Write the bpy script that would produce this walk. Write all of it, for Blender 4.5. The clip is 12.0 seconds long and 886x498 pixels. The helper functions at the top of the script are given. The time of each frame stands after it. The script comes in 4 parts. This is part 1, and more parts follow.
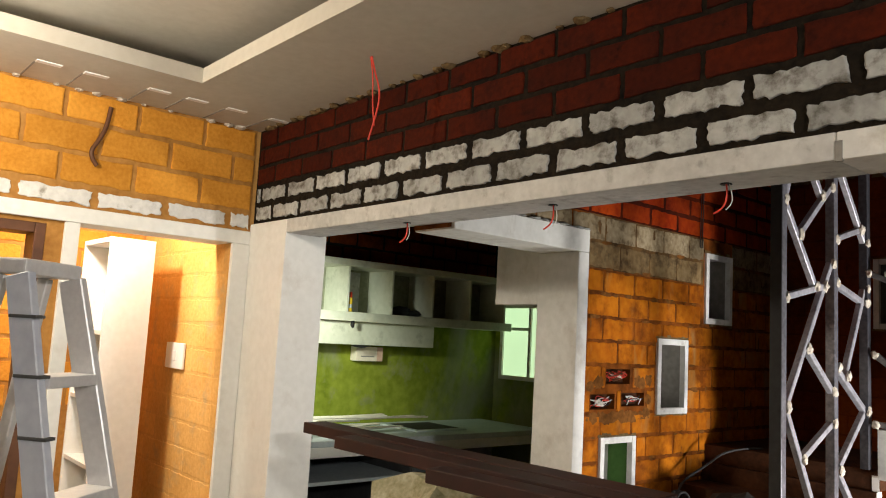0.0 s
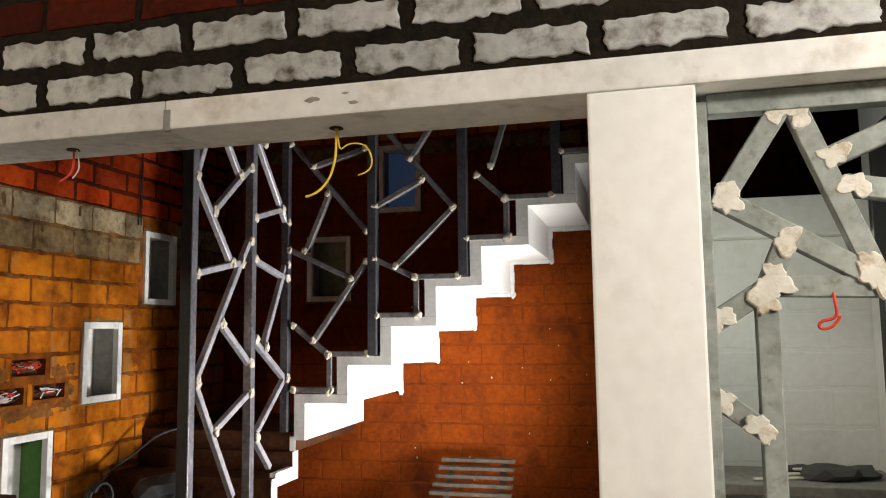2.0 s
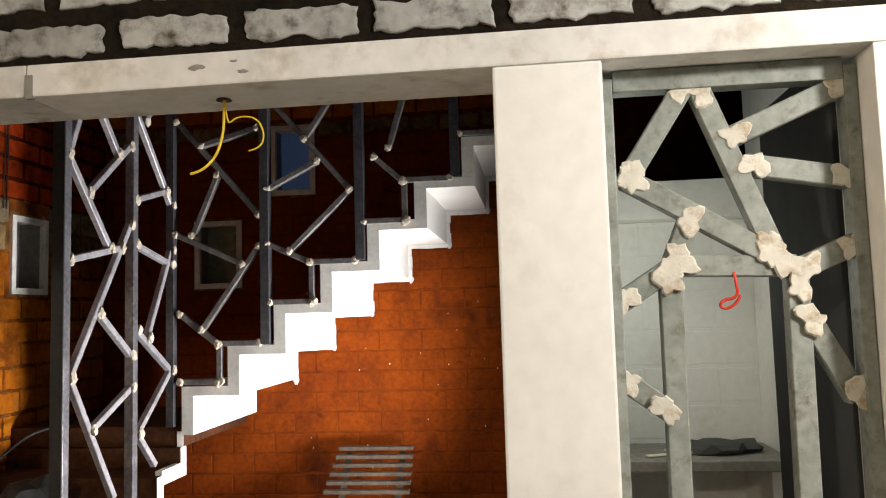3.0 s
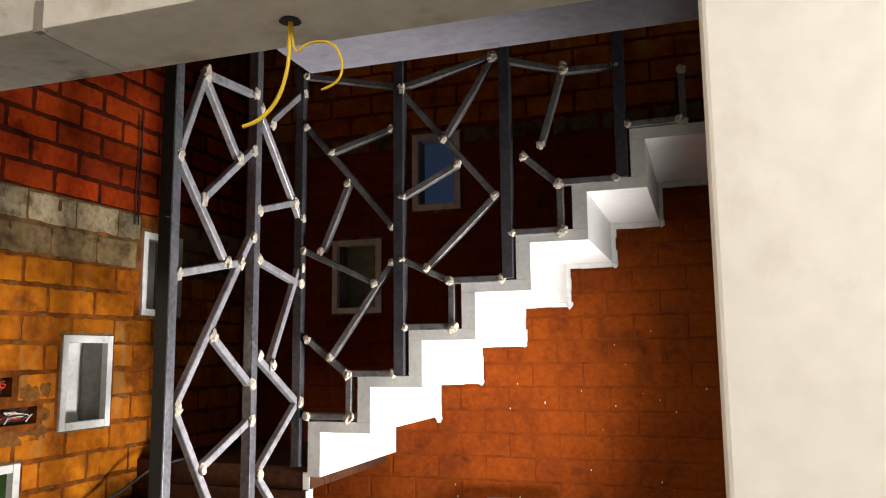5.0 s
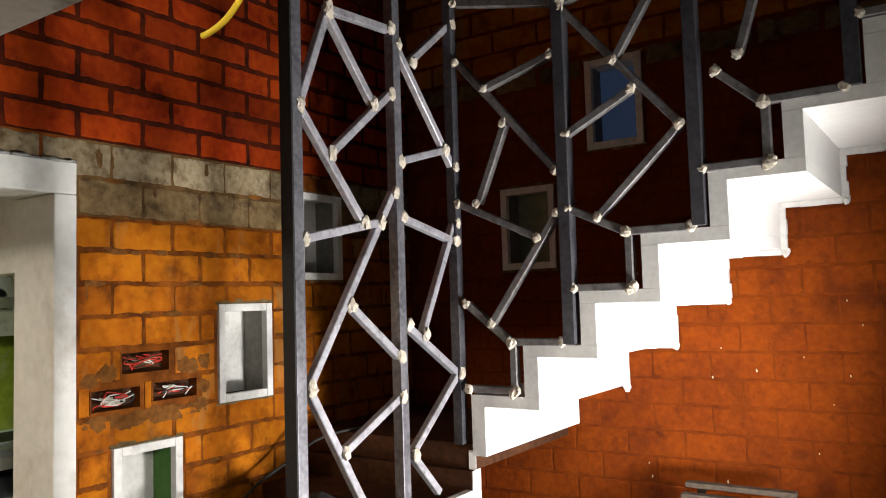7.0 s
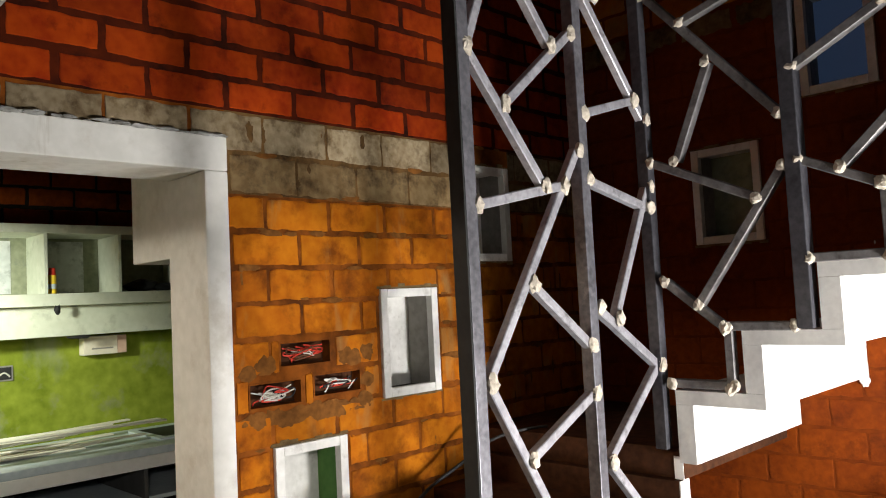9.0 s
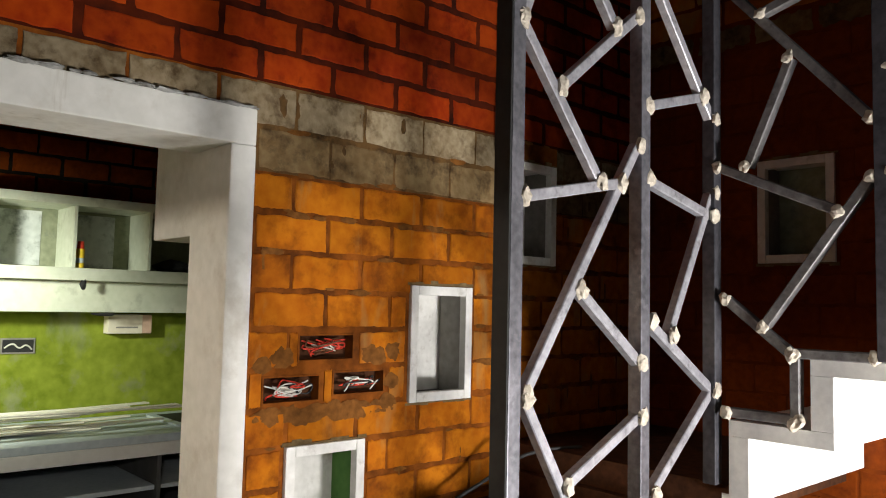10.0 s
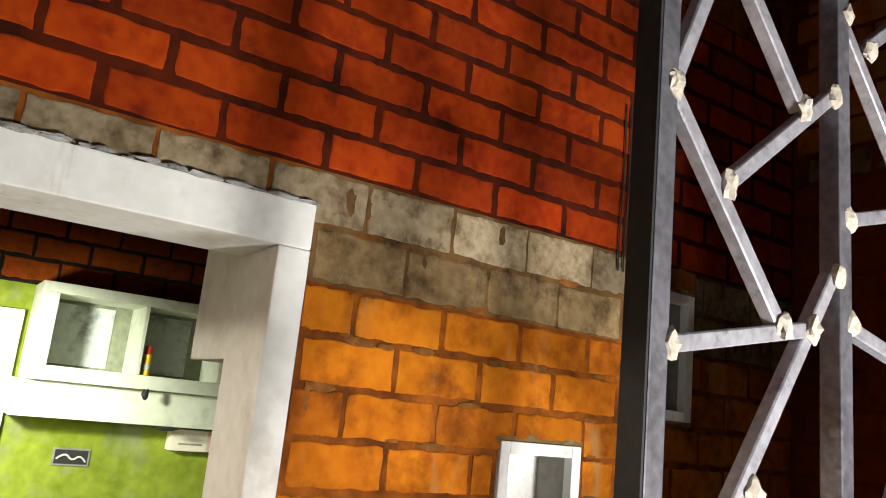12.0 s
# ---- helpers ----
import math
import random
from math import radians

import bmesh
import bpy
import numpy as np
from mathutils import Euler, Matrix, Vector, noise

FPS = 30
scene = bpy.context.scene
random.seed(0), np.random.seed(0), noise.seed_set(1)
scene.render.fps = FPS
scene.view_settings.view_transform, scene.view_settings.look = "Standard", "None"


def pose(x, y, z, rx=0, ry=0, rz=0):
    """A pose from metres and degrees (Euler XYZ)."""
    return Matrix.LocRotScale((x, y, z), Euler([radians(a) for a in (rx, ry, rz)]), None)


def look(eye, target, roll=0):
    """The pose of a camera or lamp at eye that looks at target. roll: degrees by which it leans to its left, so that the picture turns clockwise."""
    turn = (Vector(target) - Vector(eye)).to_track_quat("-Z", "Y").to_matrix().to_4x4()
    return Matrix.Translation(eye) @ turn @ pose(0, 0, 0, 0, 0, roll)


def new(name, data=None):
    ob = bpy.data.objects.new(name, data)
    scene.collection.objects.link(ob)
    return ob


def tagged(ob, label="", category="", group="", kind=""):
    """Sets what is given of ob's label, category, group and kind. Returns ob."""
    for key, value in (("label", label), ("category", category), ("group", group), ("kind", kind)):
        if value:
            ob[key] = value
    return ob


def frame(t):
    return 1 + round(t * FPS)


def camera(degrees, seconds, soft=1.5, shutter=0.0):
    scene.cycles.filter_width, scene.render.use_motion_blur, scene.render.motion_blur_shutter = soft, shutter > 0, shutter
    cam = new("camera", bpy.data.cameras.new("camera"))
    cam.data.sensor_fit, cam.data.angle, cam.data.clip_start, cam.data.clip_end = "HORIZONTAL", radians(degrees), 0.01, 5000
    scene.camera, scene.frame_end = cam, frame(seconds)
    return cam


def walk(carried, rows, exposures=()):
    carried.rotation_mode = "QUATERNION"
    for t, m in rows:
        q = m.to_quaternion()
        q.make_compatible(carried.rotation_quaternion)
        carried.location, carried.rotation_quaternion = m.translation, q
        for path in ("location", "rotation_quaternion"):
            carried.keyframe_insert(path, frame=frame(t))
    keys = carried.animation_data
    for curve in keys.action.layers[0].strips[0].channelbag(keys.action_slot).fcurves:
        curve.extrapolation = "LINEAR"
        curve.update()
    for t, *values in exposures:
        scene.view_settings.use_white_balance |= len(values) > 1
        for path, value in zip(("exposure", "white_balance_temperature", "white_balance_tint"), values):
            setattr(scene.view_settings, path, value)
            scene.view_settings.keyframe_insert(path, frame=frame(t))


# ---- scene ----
cam = camera(60.0, 12.0, soft=1.05)
PATH = [
    (0, (0.935, -2.067, 1.5), (-0.574, -0.774, 1.727), 3.2),
    (0.5, (1.009, -2.009, 1.509), (-0.332, -0.548, 1.768), 2.2),
    (1, (1.112, -1.899, 1.511), (-0.039, -0.283, 1.764), 1.6),
    (1.5, (1.227, -1.798, 1.507), (0.366, -0.005, 1.723), 0.7),
    (2, (1.276, -1.708, 1.495), (0.78, 0.218, 1.705), -0.7),
    (2.5, (1.251, -1.673, 1.513), (0.986, 0.297, 1.732), -1.8),
    (2.7, (1.24, -1.66, 1.505), (1.03, 0.322, 1.672), -2.1),
    (4.3, (1.278, -1.32, 1.458), (0.76, 0.602, 1.655), -0.6),
    (4.5, (1.246, -1.27, 1.441), (0.7, 0.642, 1.659), -1.9),
    (5, (1.156, -0.974, 1.467), (0.524, 0.905, 1.732), -0.6),
    (5.5, (1.107, -0.813, 1.506), (0.293, 1.001, 1.714), -0.2),
    (6, (1.103, -0.64, 1.499), (0.133, 1.098, 1.695), 0.9),
    (6.5, (1.11, -0.495, 1.543), (0.022, 1.176, 1.691), -0.3),
    (6.7, (1.123, -0.472, 1.549), (0.023, 1.194, 1.673), -1.3),
    (8.3, (0.862, -0.274, 1.529), (-0.313, 1.335, 1.703), -1.5),
    (8.5, (0.815, -0.25, 1.512), (-0.412, 1.327, 1.599), -2.0),
    (9, (0.748, -0.155, 1.512), (-0.67, 1.249, 1.64), -2.9),
    (9.5, (0.68, -0.089, 1.515), (-0.807, 1.247, 1.564), -0.8),
    (10, (0.587, 0.006, 1.494), (-0.901, 1.335, 1.637), 1.3),
    (10.5, (0.456, 0.074, 1.557), (-1.026, 1.375, 1.893), 2.5),
    (11, (0.328, 0.201, 1.555), (-1.177, 1.483, 1.854), 2.9),
    (11.5, (0.267, 0.349, 1.611), (-1.273, 1.559, 2.017), 5.5),
    (12, (0.14, 0.422, 1.62), (-1.501, 1.487, 2.038), 5.9),
]
walk(cam, [(t, look(eye, target, roll)) for t, eye, target, roll in PATH], exposures=[(0.0, -0.4), (1.0, -0.62), (1.5, -0.5), (2.5, -0.35), (4.5, -0.15), (5.0, -0.28), (5.5, -0.35), (6.0, -0.1), (6.5, -0.2), (8.5, -0.32), (9.5, -0.28), (10.5, -0.45), (11.0, 0.15), (12.0, 0.25)])

# ---- world and lamps ----
world = bpy.data.worlds.new("night")
scene.world = world
world.use_nodes = True
world.node_tree.nodes["Background"].inputs[0].default_value = (0.9, 0.95, 1.0, 1)
world.node_tree.nodes["Background"].inputs[1].default_value = 0.0015


def lamp(name, place, watts, colour, radius=0.06):
    data = bpy.data.lights.new(name, "POINT")
    data.energy, data.color, data.shadow_soft_size = watts, colour, radius
    ob = new(name, data)
    ob.location = place
    return ob


# Unseen spot added low on the right; its cone fades the rear wall.
flood = bpy.data.lights.new("unseen_stair_light", "SPOT")
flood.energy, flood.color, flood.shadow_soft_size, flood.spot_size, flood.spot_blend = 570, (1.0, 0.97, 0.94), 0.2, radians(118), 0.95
new("unseen_stair_light", flood).matrix_basis = look((1.28, 2.15, 0.5), (-0.8, 2.42, 1.5))
lamp("side_room_lamp", (1.62, 1.85, 1.6), 13, (0.97, 1.0, 0.9), 0.06)
lamp("living_room_lamp", (3.2, -1.35, 2.42), 330, (1.0, 0.95, 0.9), 0.12)
lamp("living_room_lamp", (-2.2, -2.3, 2.5), 165, (1.0, 0.9, 0.74), 0.1)
# Unseen fill lamp, added to brighten the passage wall and shelf unit.
lamp("passage_fill_lamp", (-3.52, -1.0, 2.4), 135, (1.0, 0.92, 0.8), 0.08)
shelf_light = bpy.data.lights.new("kitchen_lamp", "SPOT")
shelf_light.energy, shelf_light.color, shelf_light.shadow_soft_size, shelf_light.spot_size, shelf_light.spot_blend = 175, (0.95, 1.0, 0.84), 0.08, radians(98), 0.8
new("kitchen_lamp", shelf_light).matrix_basis = look((-3.42, 0.37, 1.72), (-4.35, 0.78, 1.33))


# ---- materials ----
def material(name, low, high, rough=0.8, grain=30.0, stain=2.5, bump=0.25, metal=0.0, dirt=None, dirt_amount=0.0, spread=0.0, relief=0.004, patch=None, patch_scale=1.3, patch_amount=0.0, patch_stretch=0.6):
    m = bpy.data.materials.new(name)
    m.use_nodes = True
    nt = m.node_tree
    out = nt.nodes["Principled BSDF"]
    where = nt.nodes.new("ShaderNodeNewGeometry")
    fine = nt.nodes.new("ShaderNodeTexNoise")
    fine.inputs["Scale"].default_value, fine.inputs["Detail"].default_value = grain, 6
    broad = nt.nodes.new("ShaderNodeTexNoise")
    broad.inputs["Scale"].default_value, broad.inputs["Detail"].default_value = stain, 5
    for n in (fine, broad):
        nt.links.new(where.outputs["Position"], n.inputs["Vector"])
    add = nt.nodes.new("ShaderNodeMath")
    add.operation = "ADD"
    nt.links.new(fine.outputs["Fac"], add.inputs[0])
    nt.links.new(broad.outputs["Fac"], add.inputs[1])
    ramp = nt.nodes.new("ShaderNodeMapRange")
    ramp.inputs["From Min"].default_value, ramp.inputs["From Max"].default_value = 0.7, 1.3
    nt.links.new(add.outputs[0], ramp.inputs["Value"])
    mix = nt.nodes.new("ShaderNodeMix")
    mix.data_type = "RGBA"
    mix.inputs["A"].default_value, mix.inputs["B"].default_value = (*low, 1), (*high, 1)
    nt.links.new(ramp.outputs[0], mix.inputs["Factor"])
    colour = mix.outputs["Result"]
    if dirt:
        spots = nt.nodes.new("ShaderNodeTexNoise")
        spots.inputs["Scale"].default_value, spots.inputs["Detail"].default_value = stain * 2.3, 8
        spots.inputs["Roughness"].default_value = 0.65
        nt.links.new(where.outputs["Position"], spots.inputs["Vector"])
        cut = nt.nodes.new("ShaderNodeMapRange")
        cut.inputs["From Min"].default_value, cut.inputs["From Max"].default_value = 0.58 - dirt_amount * 0.2, 0.78 - dirt_amount * 0.2
        nt.links.new(spots.outputs["Fac"], cut.inputs["Value"])
        over = nt.nodes.new("ShaderNodeMix")
        over.data_type = "RGBA"
        over.inputs["B"].default_value = (*dirt, 1)
        nt.links.new(cut.outputs[0], over.inputs["Factor"])
        nt.links.new(colour, over.inputs["A"])
        colour = over.outputs["Result"]
    if patch:
        low_freq = nt.nodes.new("ShaderNodeTexNoise")
        low_freq.inputs["Scale"].default_value, low_freq.inputs["Detail"].default_value = patch_scale, 7
        low_freq.inputs["Roughness"].default_value, low_freq.inputs["Distortion"].default_value = 0.6, 0.4
        stretch = nt.nodes.new("ShaderNodeMapping")
        stretch.inputs["Scale"].default_value = (1.0, 1.0, patch_stretch)
        nt.links.new(where.outputs["Position"], stretch.inputs["Vector"])
        nt.links.new(stretch.outputs[0], low_freq.inputs["Vector"])
        edge = nt.nodes.new("ShaderNodeMapRange")
        edge.inputs["From Min"].default_value, edge.inputs["From Max"].default_value = 0.6 - patch_amount * 0.2, 0.78 - patch_amount * 0.2
        nt.links.new(low_freq.outputs["Fac"], edge.inputs["Value"])
        cover = nt.nodes.new("ShaderNodeMix")
        cover.data_type = "RGBA"
        cover.inputs["B"].default_value = (*patch, 1)
        nt.links.new(edge.outputs[0], cover.inputs["Factor"])
        nt.links.new(colour, cover.inputs["A"])
        colour = cover.outputs["Result"]
    if spread:
        info = nt.nodes.new("ShaderNodeObjectInfo")
        vary = nt.nodes.new("ShaderNodeMapRange")
        vary.inputs["To Min"].default_value, vary.inputs["To Max"].default_value = 1 - spread, 1 + spread
        nt.links.new(info.outputs["Random"], vary.inputs["Value"])
        hsv = nt.nodes.new("ShaderNodeHueSaturation")
        nt.links.new(vary.outputs[0], hsv.inputs["Value"])
        nt.links.new(colour, hsv.inputs["Color"])
        colour = hsv.outputs["Color"]
    nt.links.new(colour, out.inputs["Base Color"])
    wear = nt.nodes.new("ShaderNodeMapRange")
    wear.inputs["To Min"].default_value, wear.inputs["To Max"].default_value = max(rough - 0.12, 0.05), min(rough + 0.1, 1)
    nt.links.new(broad.outputs["Fac"], wear.inputs["Value"])
    nt.links.new(wear.outputs[0], out.inputs["Roughness"])
    out.inputs["Metallic"].default_value = metal
    out.inputs["Specular IOR Level"].default_value = 0.12 if rough > 0.78 else 0.4
    if bump:
        b = nt.nodes.new("ShaderNodeBump")
        b.inputs["Strength"].default_value, b.inputs["Distance"].default_value = bump, relief
        nt.links.new(add.outputs[0], b.inputs["Height"])
        nt.links.new(b.outputs[0], out.inputs["Normal"])
    return m


PLASTER = material("white_putty", (0.74, 0.735, 0.69), (0.83, 0.825, 0.785), 0.8, 25, 1.5, 0.12, dirt=(0.64, 0.61, 0.55), dirt_amount=0.05)
JAMB = material("stained_putty", (0.66, 0.655, 0.61), (0.8, 0.79, 0.75), 0.8, 22, 2, 0.25, dirt=(0.52, 0.49, 0.43), dirt_amount=0.3, patch=(0.4, 0.36, 0.29), patch_scale=11.0, patch_amount=-0.1, patch_stretch=0.1)
BEAM = material("beam_plaster", (0.44, 0.435, 0.41), (0.6, 0.595, 0.565), 0.85, 35, 4, 0.35, dirt=(0.2, 0.18, 0.16), dirt_amount=0.12)
PUTTY_BEAM = material("puttied_beam", (0.62, 0.615, 0.58), (0.76, 0.75, 0.71), 0.8, 30, 3, 0.25, dirt=(0.46, 0.42, 0.35), dirt_amount=0.3)
CEILING = material("ceiling_paint", (0.5, 0.46, 0.385), (0.57, 0.53, 0.455), 0.9, 25, 1.5, 0.08)
SLAB = material("lavender_slab_paint", (0.2, 0.19, 0.225), (0.28, 0.27, 0.31), 0.85, 25, 2, 0.1, dirt=(0.14, 0.13, 0.14), dirt_amount=0.1)
MORTAR = material("mortar", (0.004, 0.003, 0.002), (0.02, 0.014, 0.008), 0.95, 45, 5, 0.8, relief=0.008)
MORTAR_BAND = material("damp_brown_mortar", (0.05643, 0.0301, 0.01129), (0.1756, 0.09405, 0.03135), 0.95, 16, 5, 0.7, dirt=(0.02508, 0.01505, 0.007524), dirt_amount=0.4, relief=0.007)
MORTAR_DEEP = material("deep_orange_mortar", (0.08848, 0.01487, 0.001102), (0.1701, 0.03304, 0.002202), 0.95, 16, 4, 0.6, relief=0.006)
MORTAR_RED = material("red_brown_mortar", (0.02724, 0.003633, 0.0009082), (0.08626, 0.01181, 0.001816), 0.95, 14, 4, 0.7, dirt=(0.01362, 0.003633, 0.001362), dirt_amount=0.4, relief=0.007)
MORTAR_BROWN = material("brown_mortar", (0.09056, 0.02378, 0.002634), (0.2716, 0.07698, 0.009216), 0.95, 16, 4, 0.7, dirt=(0.06584, 0.01959, 0.00395), dirt_amount=0.4, relief=0.007)
MORTAR_LIGHT = material("clay_mortar", (0.3, 0.135, 0.03), (0.48, 0.24, 0.065), 0.95, 30, 5, 0.6, relief=0.007)
ORANGE = material("orange_soil_block", (0.3051, 0.07438, 0.002225), (0.4832, 0.1545, 0.006675), 0.9, 22, 3, 0.5, dirt=(0.1589, 0.04005, 0.003115), dirt_amount=0.5, spread=0.14, relief=0.006, patch=(0.3179, 0.1831, 0.0623), patch_scale=5.0, patch_amount=0.2, patch_stretch=0.3)
SLURRY = material("slurry_washed_block", (0.1225, 0.01982, 0.001102), (0.2109, 0.04075, 0.002202), 0.9, 30, 4, 0.5, dirt=(0.06804, 0.01211, 0.001651), dirt_amount=0.15, spread=0.08, relief=0.006, patch=(0.06, 0.0099, 0.0018), patch_scale=3.0, patch_amount=0.25)
RED = material("dark_red_soil_block", (0.03, 0.00375, 0.00075), (0.075, 0.009, 0.0015), 0.9, 40, 6, 0.5, dirt=(0.0135, 0.003, 0.001125), dirt_amount=0.2, spread=0.35, relief=0.006)
# Orange blocks reddened and darkened: dim light up the wall, put into colour.
DIM_RED = material("dim_light_red_block", (0.1803, 0.01141, 0.0007723), (0.3175, 0.04077, 0.002317), 0.9, 24, 4, 0.4, dirt=(0.08582, 0.005708, 0.0007723), dirt_amount=0.15, spread=0.3, relief=0.006)
YELLOW = material("yellow_soil_block", (0.5, 0.2, 0.02), (0.68, 0.31, 0.045), 0.9, 50, 6, 0.5, spread=0.14, relief=0.006)
WASHED = material("whitewashed_block", (0.29, 0.29, 0.27), (0.47, 0.475, 0.455), 0.95, 34, 6, 0.5, dirt=(0.075, 0.06, 0.04), dirt_amount=0.5, spread=0.16, relief=0.006)
WASHED_BRIGHT = material("bright_whitewash", (0.55, 0.54, 0.51), (0.76, 0.75, 0.72), 0.95, 34, 6, 0.5, dirt=(0.2, 0.16, 0.1), dirt_amount=0.1, spread=0.08, relief=0.006)
CEMENT = material("cement_smeared_block", (0.1122, 0.06402, 0.02323), (0.2376, 0.1665, 0.08131), 0.95, 24, 5, 0.9, dirt=(0.0528, 0.03201, 0.01452), dirt_amount=0.45, spread=0.25, relief=0.01)
CEMENT_LIGHT = material("grey_cement_block", (0.1584, 0.112, 0.05808), (0.3036, 0.2433, 0.1539), 0.95, 40, 6, 0.7, dirt=(0.0726, 0.04481, 0.02033), dirt_amount=0.45, spread=0.3, relief=0.008)
PASSAGE = material("tan_washed_block", (0.6, 0.31, 0.075), (0.76, 0.43, 0.14), 0.9, 40, 3, 0.4, dirt=(0.5, 0.33, 0.15), dirt_amount=0.3, spread=0.06, relief=0.004)
RAW = material("grey_cement", (0.2, 0.19, 0.17), (0.33, 0.31, 0.28), 0.9, 30, 3, 0.4)
SOFFIT = material("painted_stair_concrete", (0.78, 0.77, 0.75), (0.86, 0.85, 0.83), 0.7, 30, 2, 0.1)
STAIR_EDGE = material("stair_edge_cement", (0.58, 0.57, 0.55), (0.72, 0.71, 0.68), 0.85, 45, 5, 0.3)
STEEL = material("galvanised_steel", (0.25, 0.245, 0.27), (0.46, 0.45, 0.485), 0.45, 50, 9, 0.05, metal=0.35, dirt=(0.1105, 0.102, 0.102), dirt_amount=0.15)
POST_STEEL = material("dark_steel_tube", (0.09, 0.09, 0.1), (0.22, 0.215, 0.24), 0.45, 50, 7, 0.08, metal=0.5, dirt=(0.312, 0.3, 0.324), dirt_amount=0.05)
# Darker copy of the galvanised steel: shade on the stair-side bars, put into colour.
SHADED_STEEL = material("shaded_steel", (0.1, 0.095, 0.095), (0.23, 0.22, 0.22), 0.5, 50, 9, 0.06, metal=0.3, dirt=(0.06, 0.05, 0.045), dirt_amount=0.2)
# Darker copy of the post steel, with the posts' unlit fronts in its colour.
SHADED_POST = material("shaded_steel_tube", (0.03, 0.03, 0.036), (0.085, 0.083, 0.095), 0.5, 50, 7, 0.08, metal=0.3)
JOINT_PUTTY = material("smeared_joint_putty", (0.5, 0.475, 0.4), (0.7, 0.67, 0.58), 0.85, 30, 10, 0.25, dirt=(0.3, 0.2, 0.09), dirt_amount=0.3)
PUTTY = material("weld_putty", (0.4, 0.35, 0.28), (0.64, 0.58, 0.49), 0.9, 80, 20, 0.6)
WHITE_FRAME = material("niche_frame_plaster", (0.62, 0.615, 0.58), (0.8, 0.79, 0.76), 0.8, 30, 5, 0.3, dirt=(0.4, 0.37, 0.33), dirt_amount=0.12)
GREEN_WALL = material("green_kitchen_plaster", (0.13, 0.175, 0.01), (0.28, 0.34, 0.04), 0.85, 14, 1.6, 0.2, dirt=(0.25, 0.25, 0.17), dirt_amount=0.15, patch=(0.3, 0.31, 0.23), patch_scale=1.1, patch_amount=0.4)
CABINET = material("kitchen_cabinet_plaster", (0.6, 0.63, 0.5), (0.72, 0.74, 0.62), 0.8, 20, 3, 0.15, dirt=(0.42, 0.44, 0.34), dirt_amount=0.1)
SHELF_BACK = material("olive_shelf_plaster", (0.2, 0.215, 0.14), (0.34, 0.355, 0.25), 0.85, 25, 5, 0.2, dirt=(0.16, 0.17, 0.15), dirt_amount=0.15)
PUTTY_PANEL = material("smudged_white_putty", (0.5, 0.52, 0.52), (0.74, 0.75, 0.75), 0.85, 18, 4, 0.2, dirt=(0.2, 0.21, 0.2), dirt_amount=0.35)
# Green light on the lowest niche's right lining is put into this colour.
GREEN_LIT_LINING = material("green_lit_lining", (0.06, 0.15, 0.035), (0.11, 0.23, 0.06), 0.8, 20, 4, 0.15)
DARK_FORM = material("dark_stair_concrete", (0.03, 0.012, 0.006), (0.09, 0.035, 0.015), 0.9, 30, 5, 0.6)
# Dark so the unseen shell bounces little light; also paints the niche sills' shade.
DARK_SHELL = material("dark_low_bounce", (0.045, 0.04, 0.034), (0.08, 0.07, 0.06), 0.95, 20, 2, 0.3)
FLOOR = material("cement_floor", (0.27, 0.26, 0.24), (0.38, 0.365, 0.34), 0.85, 20, 2, 0.4)
WOOD = material("dark_red_timber", (0.015, 0.004, 0.0025), (0.0375, 0.009, 0.005), 0.62, 15, 5, 0.2)
PALE_WOOD = material("pale_board", (0.68, 0.65, 0.54), (0.82, 0.79, 0.68), 0.7, 40, 6, 0.15)
ALUMINIUM = material("aluminium", (0.66, 0.66, 0.67), (0.8, 0.8, 0.81), 0.4, 60, 6, 0.03, metal=0.25)
BLUE = material("blue_grey_rail", (0.45, 0.48, 0.57), (0.6, 0.63, 0.7), 0.5, 30, 6, 0.05)
BROWN_FRAME = material("brown_door_frame", (0.08, 0.03, 0.012), (0.14, 0.055, 0.02), 0.5, 20, 4, 0.1)
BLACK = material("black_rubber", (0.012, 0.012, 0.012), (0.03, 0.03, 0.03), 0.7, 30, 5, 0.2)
YELLOW_WIRE = material("yellow_wire", (0.75, 0.5, 0.02), (0.85, 0.6, 0.04), 0.5, 30, 5, 0)
RED_WIRE = material("red_wire", (0.55, 0.03, 0.015), (0.7, 0.06, 0.03), 0.5, 30, 5, 0)
WHITE_WIRE = material("white_wire", (0.6, 0.58, 0.52), (0.7, 0.68, 0.62), 0.6, 30, 5, 0)
SMEAR = material("dark_mortar_smear", (0.09, 0.035, 0.008), (0.22, 0.085, 0.018), 0.95, 40, 9, 0.6)
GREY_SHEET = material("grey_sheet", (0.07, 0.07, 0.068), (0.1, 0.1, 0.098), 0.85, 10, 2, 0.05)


# ---- building helpers ----
def mesh_of(bm, name):
    me = bpy.data.meshes.new(name)
    bmesh.ops.recalc_face_normals(bm, faces=bm.faces)
    bm.to_mesh(me)
    bm.free()
    return me


def part(name, bm, mat, parent=None, label=""):
    ob = new(name, mesh_of(bm, name))
    ob.data.materials.append(mat)
    if parent:
        ob.parent = parent
    if label:
        ob["label"] = label
    return ob


def empty(name, place=(0, 0, 0)):
    ob = new(name)
    ob.location = place
    ob.empty_display_size = 0.1
    return ob


